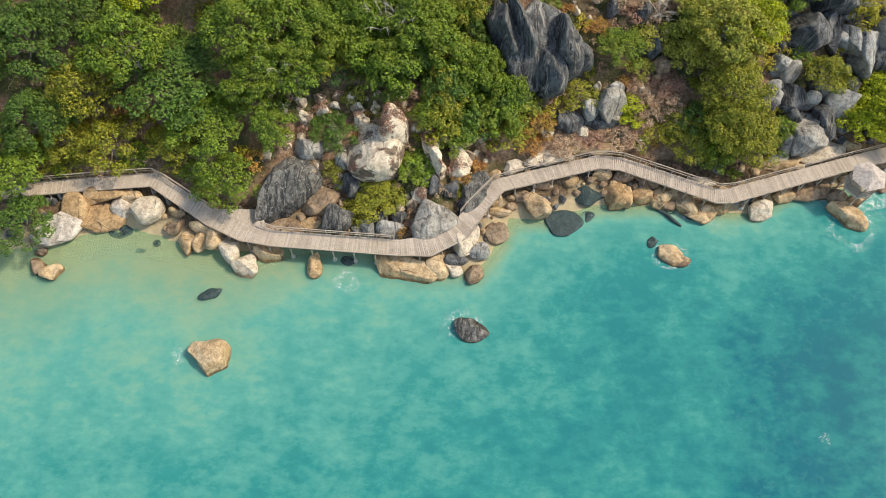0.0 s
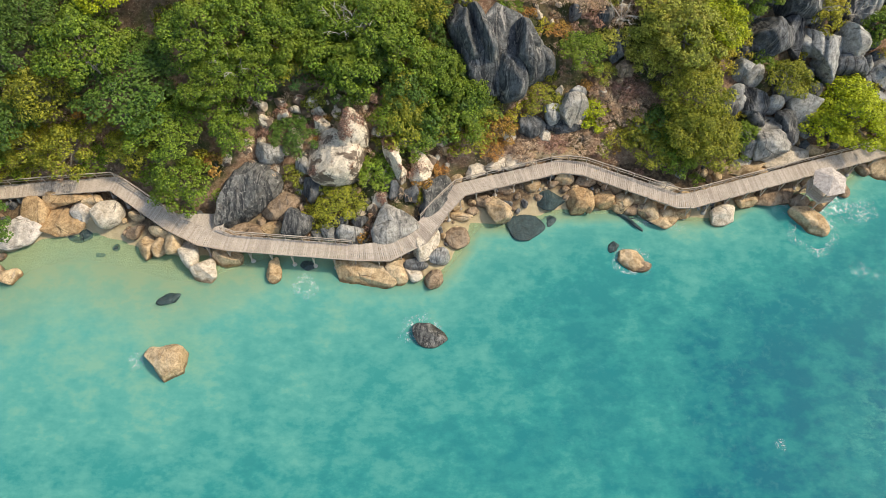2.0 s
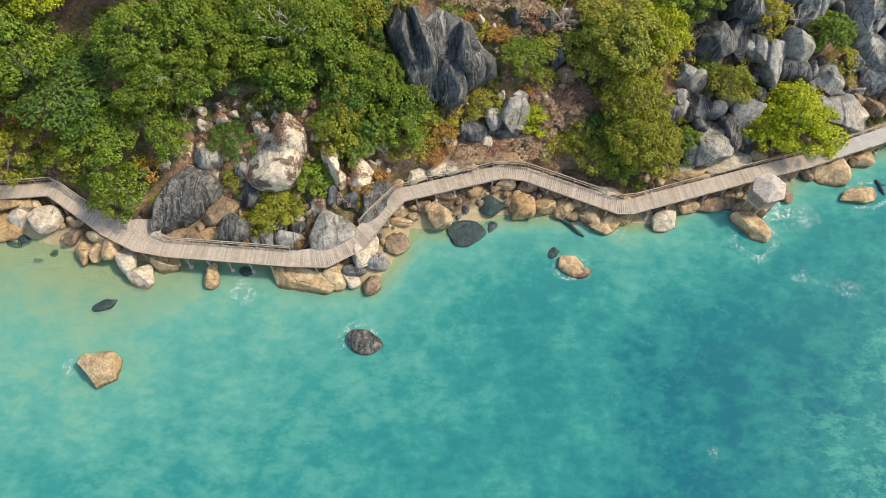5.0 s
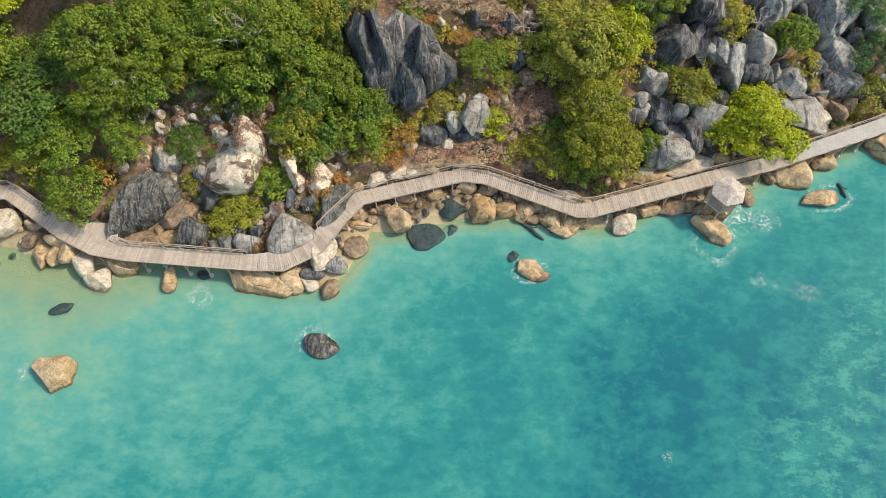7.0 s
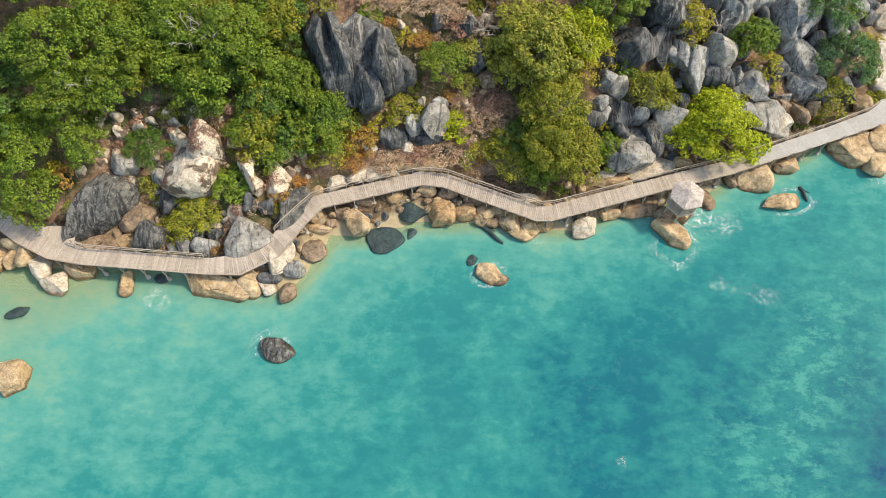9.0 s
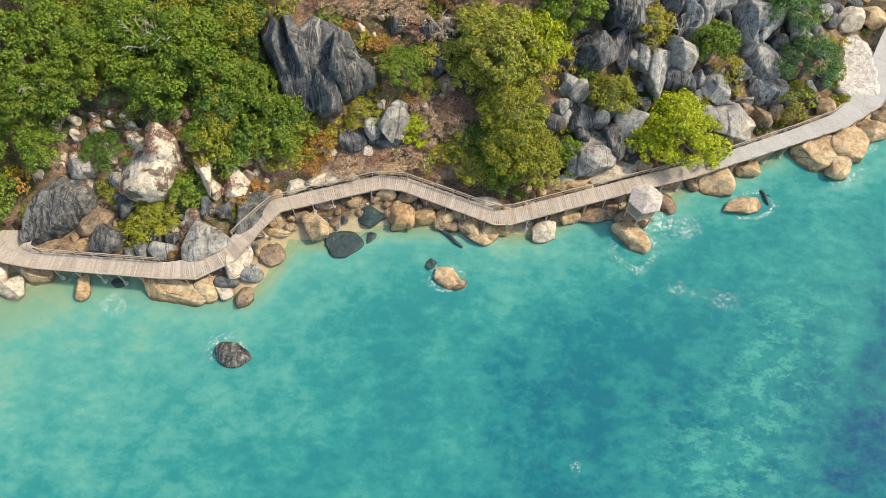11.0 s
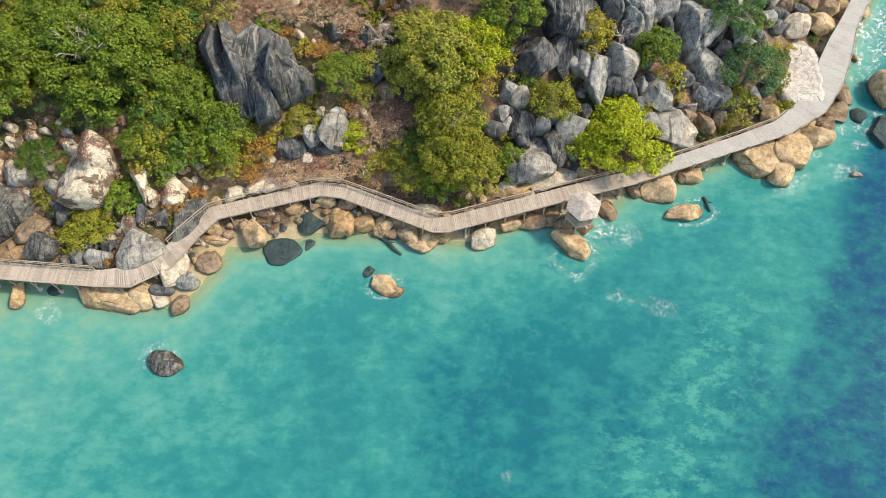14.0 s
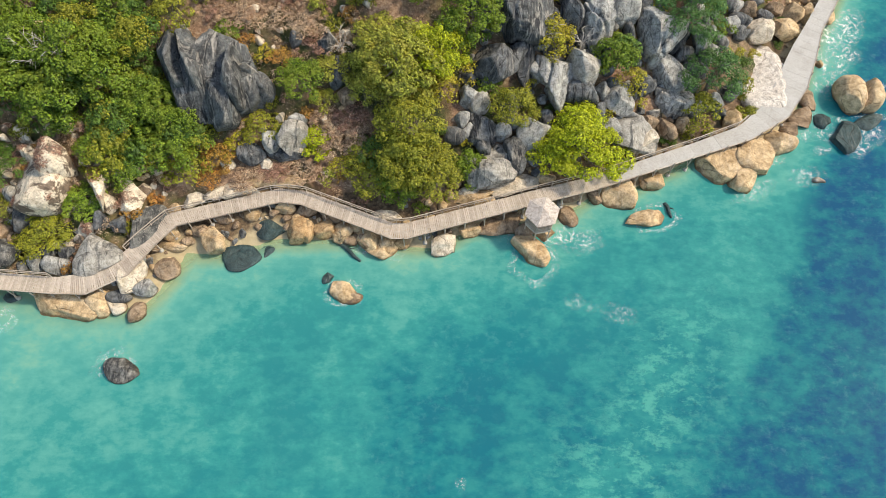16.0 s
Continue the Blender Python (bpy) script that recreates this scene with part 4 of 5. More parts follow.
boulder("cliff", 11.36, 23.45, 3.67, 7.60, 5.60, 16, 1172, box=0.6, cuts=8, tilt=30)
boulder("cliff", 13.86, 21.95, 3.41, 10.61, 6.20, 20, 1173, box=0.55, cuts=9, tilt=32)
boulder("cliff", 15.89, 20.07, 3.81, 7.75, 5.60, 16, 1174, box=0.55, cuts=9, tilt=34)
boulder("cliff", 17.91, 21.69, 3.43, 7.12, 6.40, 24, 1175, box=0.7, cuts=6, tilt=30)
boulder("dark", 20.47, 21.52, 3.11, 3.55, 3.00, 0, 1176, cuts=9)
boulder("ash", 19.45, 22.06, 2.06, 1.19, 4.40, 0, 1177, cuts=9)
boulder("ash", 11.51, 27.15, 1.68, 1.28, 1.80, 0, 1178, cuts=9)
boulder("ash", 24.12, 16.84, 3.77, 4.32, 3.00, 8, 1179, cuts=6)
boulder("grey", 21.86, 16.25, 2.47, 2.92, 2.40, 10, 1180, cuts=9)
boulder("grey", 24.43, 18.44, 2.35, 1.41, 2.00, 0, 1181, cuts=9)
boulder("pale", 22.61, 18.82, 0.98, 1.45, 1.30, 0, 1182, cuts=9)
boulder("dark", 19.26, 15.07, 3.39, 2.75, 1.60, 0, 1183, cuts=9)
boulder("dark", 22.82, 15.20, 5.50, 1.89, 1.40, 0, 1184, cuts=9)
boulder("dark", 24.26, 26.95, 1.69, 1.64, 1.80, 0, 1185, cuts=9)
boulder("dark", 27.72, 26.62, 2.22, 2.27, 1.80, 0, 1186, cuts=9)
boulder("dark", 29.12, 23.70, 2.09, 3.91, 1.80, 0, 1187, cuts=9)
boulder("brown", 30.11, 21.23, 2.48, 2.49, 1.40, 0, 1188, cuts=9)


# ---- trees and shrubs ----
def leaves_mesh(name, spots, ups, size, material, rnd, slim=0.6):
    """Folded leaf pieces, one at each spot, facing roughly along ups."""
    k = len(spots)
    nrm = ups + rnd.normal(0, 0.42, (k, 3))
    nrm /= np.linalg.norm(nrm, axis=1)[:, None]
    t = np.cross(nrm, rnd.normal(0, 1, (k, 3)))
    t /= np.linalg.norm(t, axis=1)[:, None] + 1e-9
    b = np.cross(nrm, t)
    long, wide = (size * rnd.uniform(0.7, 1.35, (k, 1)) for _ in range(2))
    wide = wide * slim
    droop = nrm * long * 0.22
    tip, end, s1, s2 = spots + t * long / 2 - droop, spots - t * long / 2 - droop, spots + b * wide / 2, spots - b * wide / 2
    verts = np.stack([end, s1, tip, s2], 1).reshape(-1, 3)
    i = np.arange(k)[:, None] * 4
    me = bpy.data.meshes.new(name)
    fcs = np.concatenate([i + (0, 1, 3), i + (1, 2, 3)], 0)
    me.vertices.add(len(verts)), me.loops.add(fcs.size), me.polygons.add(len(fcs))
    me.vertices.foreach_set("co", verts.ravel().astype(np.float32))
    me.loops.foreach_set("vertex_index", fcs.ravel().astype(np.int32))
    me.polygons.foreach_set("loop_start", (np.arange(len(fcs)) * 3).astype(np.int32))
    me.materials.append(material)
    me.update(calc_edges=True)
    return me


def crown_spots(rnd, wide, deep, dense, gap):
    """Leaf places over many small rounded clumps that together make an uneven, lobed crown."""
    spots, ups, hubs = [], [], []
    clumps = max(5, int(1.05 * wide ** 1.75))
    limbs = [(rnd.uniform(0, 6.28), rnd.uniform(0.85, 1.05)) for _ in range(5)]
    for k in range(clumps):
        f, ang = math.sqrt((k + 0.5) / clumps), k * 2.39996 + rnd.uniform(-0.3, 0.3)
        reach = max(w * (0.82 + 0.18 * math.cos(ang - a)) for a, w in limbs)
        rad = f * 0.46 * wide * reach * rnd.uniform(0.9, 1.08)
        r = rnd.uniform(0.5, 0.95) * (0.7 + 0.045 * wide)
        lobe = noise.noise(Vector((rad * math.cos(ang) * 0.55, rad * math.sin(ang) * 0.55, wide * 3)))
        top = deep * (1 - 0.85 * (rad / (0.5 * wide)) ** 2) + lobe * 0.42 * deep + rnd.uniform(-0.35, 0.35)
        c = np.array([rad * math.cos(ang), rad * math.sin(ang), top - r * 0.75])
        if k % 3 == 0:
            hubs.append(c)
        tufts = int(4 * math.pi * r * r * 0.56 / 0.21)
        u = (np.arange(tufts) + 0.5) / tufts
        h, ang2 = 1 - 1.15 * u, np.arange(tufts) * 2.39996 + rnd.uniform(0, 6)
        d = np.stack([np.sqrt(1 - h * h) * np.cos(ang2), np.sqrt(1 - h * h) * np.sin(ang2), h], 1) + rnd.normal(0, 0.1, (tufts, 3))
        d /= np.linalg.norm(d, axis=1)[:, None]
        lift = np.array([noise.noise(Vector(q) * 2.6 + Vector((k * 7.1, 0, 0))) for q in d * r])
        keep = lift > gap
        d, lift = d[keep], lift[keep]
        head = c + d * r * (1 + 0.34 * lift[:, None] + rnd.normal(0, 0.07, (len(d), 1))) * np.array([1, 1, 0.85])
        each = max(3, round(dense * 0.17))
        d, head = np.repeat(d, each, 0), np.repeat(head, each, 0)
        off = rnd.normal(0, 0.125, d.shape)
        off -= d * np.sum(off * d, 1)[:, None]
        away = np.sum(off * off, 1)[:, None]
        spots.append(head + off - d * away * 3.0)
        ups.append(d + off * 3.5 + np.array([0, 0, 0.4]))
        inner = rnd.normal(0, 1, (int(dense * r * r * 1.1), 3))
        inner /= np.linalg.norm(inner, axis=1)[:, None]
        inner[:, 2] = np.abs(inner[:, 2]) - 0.2
        spots.append(c + inner * r * 0.72)
        ups.append(inner + np.array([0, 0, 0.3]))
    return np.concatenate(spots), np.concatenate(ups), hubs


SIZES = {"shrub": (2.6, 1.3, 1.9), "small": (4.6, 2.3, 3.5), "medium": (7.0, 3.1, 5.2), "large": (10.0, 4.0, 6.6)}
TREE_WORDS = {"green": "mid-green broadleaf", "dark": "dark green broadleaf", "bright": "bright yellow-green broadleaf", "olive": "olive green", "yellow": "yellowing", "orange": "orange-brown turning", "feather": "feathery deep green", "dry": "dry leafless brown", "rust": "dry russet-brown", "straw": "straw-yellow twiggy"}
MADE, SERIAL = {}, [0]


def build_tree(kind, size, variant):
    wide, deep, tall = SIZES[size]
    rnd = np.random.default_rng(hash_of(kind, size, variant))
    dense = {"feather": 52, "dry": 40, "rust": 44, "yellow": 30, "olive": 35}.get(kind, 40)
    leaf = {"feather": 0.20, "dry": 0.5, "rust": 0.45, "bright": 0.26}.get(kind, 0.255)
    gap = {"dry": -0.05, "rust": -0.1, "yellow": -0.18, "olive": -0.28}.get(kind, -0.36)
    spots, ups, hubs = crown_spots(rnd, wide, deep, dense * (1.25 if size == "shrub" else 1), gap)
    shrub = size == "shrub"
    root = new("shrub" if shrub else "tree")
    wood = bmesh.new()
    fork = Vector((rnd.uniform(-0.2, 0.2), rnd.uniform(-0.2, 0.2), max(0.15, tall - deep * 0.95)))
    thick = 0.035 * wide
    limb(wood, [(0, 0, -0.5), (fork.x * 0.4, fork.y * 0.4, fork.z * 0.5), fork], [thick * 1.3, thick, thick * 0.8])
    for h in hubs:
        tip = Vector(h) + Vector((0, 0, tall - deep - 0.35))
        mid = fork.lerp(tip, 0.55) + Vector((0, 0, -0.06 * wide))
        limb(wood, [fork, mid, tip], [thick * 0.4, thick * 0.2, thick * 0.06], 5)
    part("trunk" if not shrub else "stems", wood, BARK, root)
    crown = new("crown", leaves_mesh("crown", spots + np.array([0, 0, tall - deep]), ups, leaf, LEAVES[kind], rnd, 0.16 if kind in ("dry", "rust") else 0.6))
    crown.parent = root
    root["span"] = wide
    label = (TREE_WORDS[kind] + (" shrub" if shrub else " tree")) + " rooted on the rocky slope"
    return tagged(root, label, "shrub" if shrub else "tree", group="slope shrubs" if shrub else "slope trees")


def hash_of(kind, size, variant):
    return sum(ord(c) * (i + 3) for i, c in enumerate(kind + size)) * 7 + variant


def tree(kind, x, y, wide, tall=None):
    """A tree with its crown wide across; the height follows the kind's own proportions unless given."""
    size = min(SIZES, key=lambda s: abs(math.log(SIZES[s][0] / wide)))
    SERIAL[0] += 1
    variant = SERIAL[0] % 2
    k = wide / SIZES[size][0]
    kz = tall / SIZES[size][2] if tall else k
    m = Matrix.LocRotScale((x, y, level(x, y) - 0.1), Euler((0, 0, SERIAL[0] * 2.4)), (k, k, kz))
    key = (kind, size, variant)
    if key not in MADE:
        MADE[key] = build_tree(*key)
        MADE[key].matrix_basis = m
        return MADE[key]
    first = MADE[key]
    ob = copy_thing(first, Matrix.Identity(4))
    ob.matrix_basis = m
    return ob


tree("olive", -41.3, 8.9, 3.8, 1.4)
tree("olive", -38.3, 9.1, 3.8, 1.3)
tree("dry", -35.2, 9.2, 3.8, 1.2)
tree("green", -31.8, 10.0, 3.9, 1.4)
tree("olive", -42.4, 10.1, 3.9, 1.5)
tree("olive", -37.0, 10.4, 3.9, 1.4)
tree("green", -30.6, 11.4, 3.2, 1.4)
tree("olive", -26.9, 8.8, 2.7, 1.2)
tree("green", -24.8, 8.5, 3.2, 1.4)
tree("green", -23.7, 6.3, 2.9, 1.3)
tree("dry", -39.5, 13.6, 4.0, 1.2)
tree("olive", -25.1, 10.4, 3.2, 1.3)
tree("olive", -33.7, 8.9, 2.5, 1.1)
tree("green", -39.9, 8.5, 2.8, 1.1)
# dark leaf kind at the far left paints in the dimmer upper corner
tree("dark", -41.7, 19.7, 10.6)
tree("dark", -37.9, 22.7, 9.3)
tree("dark", -40.8, 12.0, 9.3)
tree("green", -31.4, 19.1, 12.6)
tree("dark", -26.3, 17.2, 15.0, 4.6)
tree("olive", -36.0, 15.3, 9.5)
tree("green", -22.5, 12.4, 10.6, 3.6)
tree("olive", -38.4, 10.5, 5.9)
tree("olive", -33.6, 10.0, 7.1)
tree("green", -43.0, 6.2, 8.3)
tree("dark", -41.8, 0.9, 7.4)
tree("olive", -26.9, 11.1, 6.5, 2.4)
tree("green", -19.9, 5.8, 7.5)
tree("green", -18.0, 20.7, 10.7)
tree("green", -13.3, 22.4, 10.1)
tree("green", -12.4, 17.7, 9.0)
tree("green", -16.7, 16.3, 8.9)
tree("green", -9.0, 20.3, 9.9)
tree("green", -4.7, 21.5, 7.8)
tree("green", 1.0, 21.8, 10.7)
tree("green", -1.5, 17.8, 7.6)
tree("green", -14.7, 11.6, 5.9)
tree("green", -16.4, 14.0, 5.3)
tree("dark", -8.2, 12.3, 6.0, 2.4)
tree("yellow", -18.3, 9.7, 2.6)
tree("orange", -17.0, 9.1, 3.2)
tree("olive", -2.7, 5.7, 6.7, 2.4)
tree("green", 1.3, 8.2, 5.3, 2.0)
tree("dark", -1.6, 16.5, 4.7)
tree("feather", -8.4, 18.2, 4.1)
tree("straw", 35.5, 23.9, 4.2, 2.0)
tree("straw", 36.3, 22.9, 10.7)
tree("bright", 40.0, 24.6, 8.6)
tree("olive", 37.7, 16.4, 9.4)
tree("olive", 37.6, 13.1, 8.9)
tree("green", 36.2, 11.8, 5.4)
tree("olive", 39.8, 13.1, 7.2)
tree("yellow", 41.0, 21.8, 4.9)
tree("green", 44.7, 14.5, 3.9)
tree("olive", 49.4, 19.9, 6.1)
tree("green", 46.7, 22.8, 3.5)
tree("bright", 57.3, 16.0, 9.9)
tree("yellow", 54.5, 27.8, 5.0)
tree("green", 61.9, 26.9, 6.3)
tree("yellow", 64.1, 24.9, 4.1)
tree("yellow", 54.1, 28.3, 5.7)
tree("dark", 62.3, 27.4, 5.6)
tree("yellow", 64.8, 24.0, 3.4)
tree("feather", 71.0, 32.7, 9.5)
tree("feather", 74.0, 25.8, 8.3)
tree("olive", 72.8, 22.5, 5.4)
tree("green", 44.8, 28.9, 8.7)
tree("olive", 78.7, 23.2, 2.7)
tree("dry", 1.6, 13.2, 3.3)
tree("bright", 54.5, 15.6, 6.7, 4.2)
tree("bright", 61.5, 15.5, 5.4, 3.6)
tree("bright", 57.5, 19.4, 6.4, 4.6)
tree("dry", -3.2, 13.3, 3.0, 0.9)
tree("dry", 0.5, 12.7, 2.6, 0.8)
tree("dry", 2.0, 14.5, 3.0, 0.9)
tree("orange", 8.4, 9.9, 3.1, 0.8)
tree("dry", -0.7, 15.1, 2.9, 0.8)
tree("olive", 33.6, 12.1, 6.2, 3.2)
tree("olive", 37.3, 13.7, 7.9, 4.2)
tree("green", 36.3, 11.1, 4.6, 2.2)
tree("olive", 40.5, 12.2, 6.5, 3.2)
tree("straw", 37.3, 19.9, 7.6, 4.0)
tree("straw", 35.2, 24.4, 7.1, 3.2)
tree("yellow", 43.2, 23.9, 4.8, 3.0)
tree("dry", -3.0, 23.8, 3.5, 4.5)
tree("dry", -1.7, 24.0, 4.3, 5.0)
tree("dry", -16.3, 19.1, 2.8, 5.0)
tree("dry", -40.4, 16.0, 3.4, 4.0)
tree("yellow", -36.9, 12.4, 3.7, 1.8)
tree("olive", -33.8, 13.2, 3.4, 1.8)
tree("green", -38.9, 10.6, 3.2, 1.4)
tree("dry", -31.8, 13.0, 3.3, 1.6)
tree("dry", -35.4, 14.2, 3.0, 1.6)
tree("orange", -32.9, 15.3, 2.7, 1.4)
tree("olive", -30.5, 13.8, 3.3, 1.8)
tree("yellow", -40.6, 11.7, 3.3, 1.6)
tree("green", 1.3, 8.9, 5.0, 1.6)
tree("olive", -3.4, 5.8, 5.3, 1.6)
tree("green", -4.4, 23.9, 7.7)
tree("olive", 0.8, 25.4, 6.5)
tree("green", -1.9, 18.9, 7.4)
tree("olive", 6.6, 25.0, 6.6)
tree("olive", 10.6, 28.2, 5.4)
tree("green", 4.0, 20.4, 7.3)
tree("green", 7.9, 19.0, 6.9)
tree("dark", 4.8, 16.5, 6.3)
tree("green", 11.4, 15.7, 8.3, 3.6)
tree("olive", 9.0, 14.6, 5.3, 3.0)
tree("green", 6.0, 12.3, 6.4, 3.0)
tree("olive", 12.3, 13.0, 5.6, 2.2)
tree("green", 3.3, 13.7, 6.0, 3.4)
tree("green", -0.8, 16.7, 4.2, 2.0)
tree("green", -7.2, 21.5, 6.1)
tree("dark", 0.8, 22.2, 5.5)
tree("green", -8.0, 26.6, 5.9)
tree("green", 9.8, 18.5, 6.1, 5.0)
tree("green", 11.8, 16.9, 5.9, 4.4)
tree("olive", 13.3, 15.5, 5.0, 3.0)
tree("olive", 20.6, 17.7, 5.0, 2.2)
tree("yellow", 18.0, 16.4, 3.2, 1.5)
tree("orange", 15.6, 14.4, 4.4, 1.5)
tree("yellow", 17.0, 15.1, 3.1, 1.3)
tree("bright", 26.6, 17.0, 3.6, 1.5)
tree("bright", 26.9, 15.2, 3.1, 1.3)
tree("green", 25.2, 22.3, 6.4, 3.2)
tree("straw", 28.2, 23.9, 4.1, 2.0)
tree("straw", 27.6, 20.8, 3.5, 1.4)
tree("yellow", 20.6, 25.6, 2.5, 1.5)
tree("yellow", 18.3, 24.3, 2.2, 1.3)
tree("green", 16.6, 27.5, 3.7, 1.8)
tree("dry", 17.8, 29.4, 5.9, 1.5)
tree("dry", 21.6, 29.5, 5.0, 1.4)
tree("orange", 22.4, 25.3, 3.8, 1.2)
tree("dry", 25.5, 28.4, 5.7, 1.6)
tree("dry", 29.6, 27.1, 3.8, 1.4)
tree("rust", 30.8, 18.9, 4.9, 1.6)
tree("dry", 28.5, 17.8, 4.6, 1.2)
tree("rust", 26.5, 26.9, 2.9, 1.2)
tree("dry", 28.9, 16.2, 4.4, 1.2)
tree("dry", 25.6, 13.9, 5.6, 1.0)
tree("dry", 18.5, 13.0, 5.6, 0.9)
tree("orange", 14.7, 12.5, 4.0, 0.9)
tree("rust", 21.7, 13.6, 4.8, 0.9)
tree("olive", 31.9, 13.9, 3.9, 2.0)
tree("dark", 34.2, 15.0, 5.4, 3.0)
tree("straw", 32.3, 21.2, 4.9, 3.2)
tree("olive", 32.4, 15.1, 4.7, 2.4)
tree("straw", 30.6, 24.0, 4.1, 2.4)
tree("dry", 31.2, 17.4, 5.1, 1.8)
tree("yellow", 29.9, 14.1, 3.5, 1.3)
tree("dry", 27.6, 18.9, 3.8, 1.5)
tree("straw", 34.1, 26.2, 7.8, 3.6)
tree("straw", 33.5, 22.5, 6.2, 2.8)
tree("yellow", 39.3, 22.1, 3.7, 3.0)
tree("green", 42.1, 25.7, 5.6)
tree("straw", 37.3, 24.6, 5.6)
tree("dark", 46.4, 29.2, 3.1)
tree("green", 44.3, 13.6, 4.0, 2.0)
tree("olive", -11.6, 27.1, 5.7)
tree("dark", -8.5, 27.6, 4.2)
tree("green", -4.6, 28.0, 4.5)
tree("dark", -1.6, 27.4, 4.9)
tree("green", 1.1, 28.4, 4.4)
tree("green", 4.7, 28.2, 5.3)
tree("dark", 6.1, 28.1, 4.3)
tree("green", -9.2, 25.1, 4.9)
tree("green", -6.1, 24.8, 5.7)
tree("green", -4.4, 25.5, 4.6)
tree("olive", -0.2, 24.5, 4.9)
tree("dark", 3.0, 25.2, 5.2)
tree("green", 5.6, 24.9, 5.8)
tree("dark", 7.6, 26.0, 5.4)
tree("green", -11.0, 22.0, 5.4)
tree("green", -7.4, 22.9, 4.4)
tree("green", -4.4, 21.8, 4.9)
tree("green", -2.6, 21.9, 4.8)
tree("green", 1.7, 22.0, 5.3)
tree("dark", 4.5, 23.2, 4.9)
tree("dark", 7.6, 22.7, 4.8)
tree("olive", -8.9, 19.2, 5.5)
tree("olive", -7.3, 20.6, 4.9)
tree("green", -2.7, 19.4, 5.0)
tree("dark", 0.5, 19.8, 5.5)
tree("dark", 1.9, 19.4, 4.9)
tree("olive", 5.7, 20.2, 5.2)
tree("olive", 7.9, 21.2, 4.4)
tree("olive", 4.6, 17.1, 5.6)
tree("green", 6.8, 18.0, 5.1)
tree("dark", 9.8, 18.6, 5.0)
tree("olive", 5.0, 15.0, 5.8)
tree("green", 8.0, 15.4, 4.7)
tree("dark", 12.0, 16.3, 5.4)
tree("olive", 3.9, 12.8, 5.4)
tree("dark", 7.5, 13.3, 5.4)
tree("green", 11.0, 13.8, 5.5)

# ---- dead trees that stand bare among the green ----
def twig_material():
    n = Nodes("bleached_twig", 0.9)
    col = n.ramp(n.noise(2.5, 4, 0.6), (0.35, (0.26, 0.22, 0.18)), (0.65, (0.56, 0.51, 0.45)))
    n.bump(n.noise(9.0, 3), 0.4, 0.03)
    return n.done(col)


TWIG = twig_material()


def bare_tree(x, y, wide, tall):
    rnd = random.Random(round(x * 10) * 7 + round(y * 10))
    root = new("dead_tree")
    root.matrix_basis = pose(x, y, level(x, y) - 0.1, 0, 0, rnd.uniform(0, 360))
    bm = bmesh.new()
    fork = Vector((0.1, 0, tall * 0.55))
    limb(bm, [(0, 0, -0.4), (0.08, 0.03, tall * 0.3), fork], [0.13, 0.11, 0.09])
    part("trunk", bm, TWIG, root)
    for k in range(7):
        bm = bmesh.new()
        ang = k * 0.9 + rnd.uniform(-0.3, 0.3)
        tip = fork + Vector((math.cos(ang) * wide * rnd.uniform(0.32, 0.5), math.sin(ang) * wide * rnd.uniform(0.32, 0.5), tall * rnd.uniform(0.32, 0.48)))
        bend = fork.lerp(tip, 0.5) + Vector((rnd.uniform(-0.2, 0.2), rnd.uniform(-0.2, 0.2), 0.25))
        limb(bm, [fork, bend, tip], [0.075, 0.05, 0.018], 5)
        for _ in range(6):
            a = fork.lerp(bend, rnd.uniform(0.4, 1.0)) if rnd.random() < 0.4 else bend.lerp(tip, rnd.uniform(0.1, 0.9))
            out = Vector((math.cos(ang + rnd.gauss(0, 0.8)), math.sin(ang + rnd.gauss(0, 0.8)), rnd.uniform(0.0, 0.5))) * wide * rnd.uniform(0.12, 0.22)
            limb(bm, [a, a + out * 0.5 + Vector((0, 0, 0.06)), a + out], [0.034, 0.024, 0.012], 4)
        part("branch", bm, TWIG, root)
    return tagged(root, "bleached leafless dead tree with spreading bare branches", "tree", group="slope trees")


bare_tree(0.0, 21.5, 4.6, 6.8)
bare_tree(-13.9, 16.8, 5.0, 6.6)
bare_tree(-2.1, 20.9, 4.4, 7.0)
bare_tree(-36.7, 15.8, 3.6, 4.6)
bare_tree(-29.6, 17.6, 3.6, 6.4)
bare_tree(53.0, 27.9, 4.2, 4.6)
bare_tree(57.6, 27.7, 3.4, 4.2)
bare_tree(29.6, 25.8, 4.0, 2.6)

# ---- more of the wood, up the slope and out of sight of the shore ----
def stands():
    """(x, y, reach) of what has been planted or placed so far."""
    out = []
    for ob in scene.objects:
        if ob.parent is None and ob.name.split(".")[0] in ("tree", "shrub", "boulder"):
            p = ob.matrix_basis.translation if ob.name[0] != "b" else ob.matrix_world.translation
            reach = ob.dimensions.x * 0.42 if ob.name[0] == "b" else ob.scale.x * 0.42 * ob.get("span", 6.0)
            out.append((p.x, p.y, reach))
    return out


def wooded(x, y, d):
    if x < -14:
        return d > 8.5
    if x < 12:
        return y > 18
    if x < 33:
        return y > 37
    if x < 43:
        return d > 9 and x > 35
    return y > 46 and d > 14


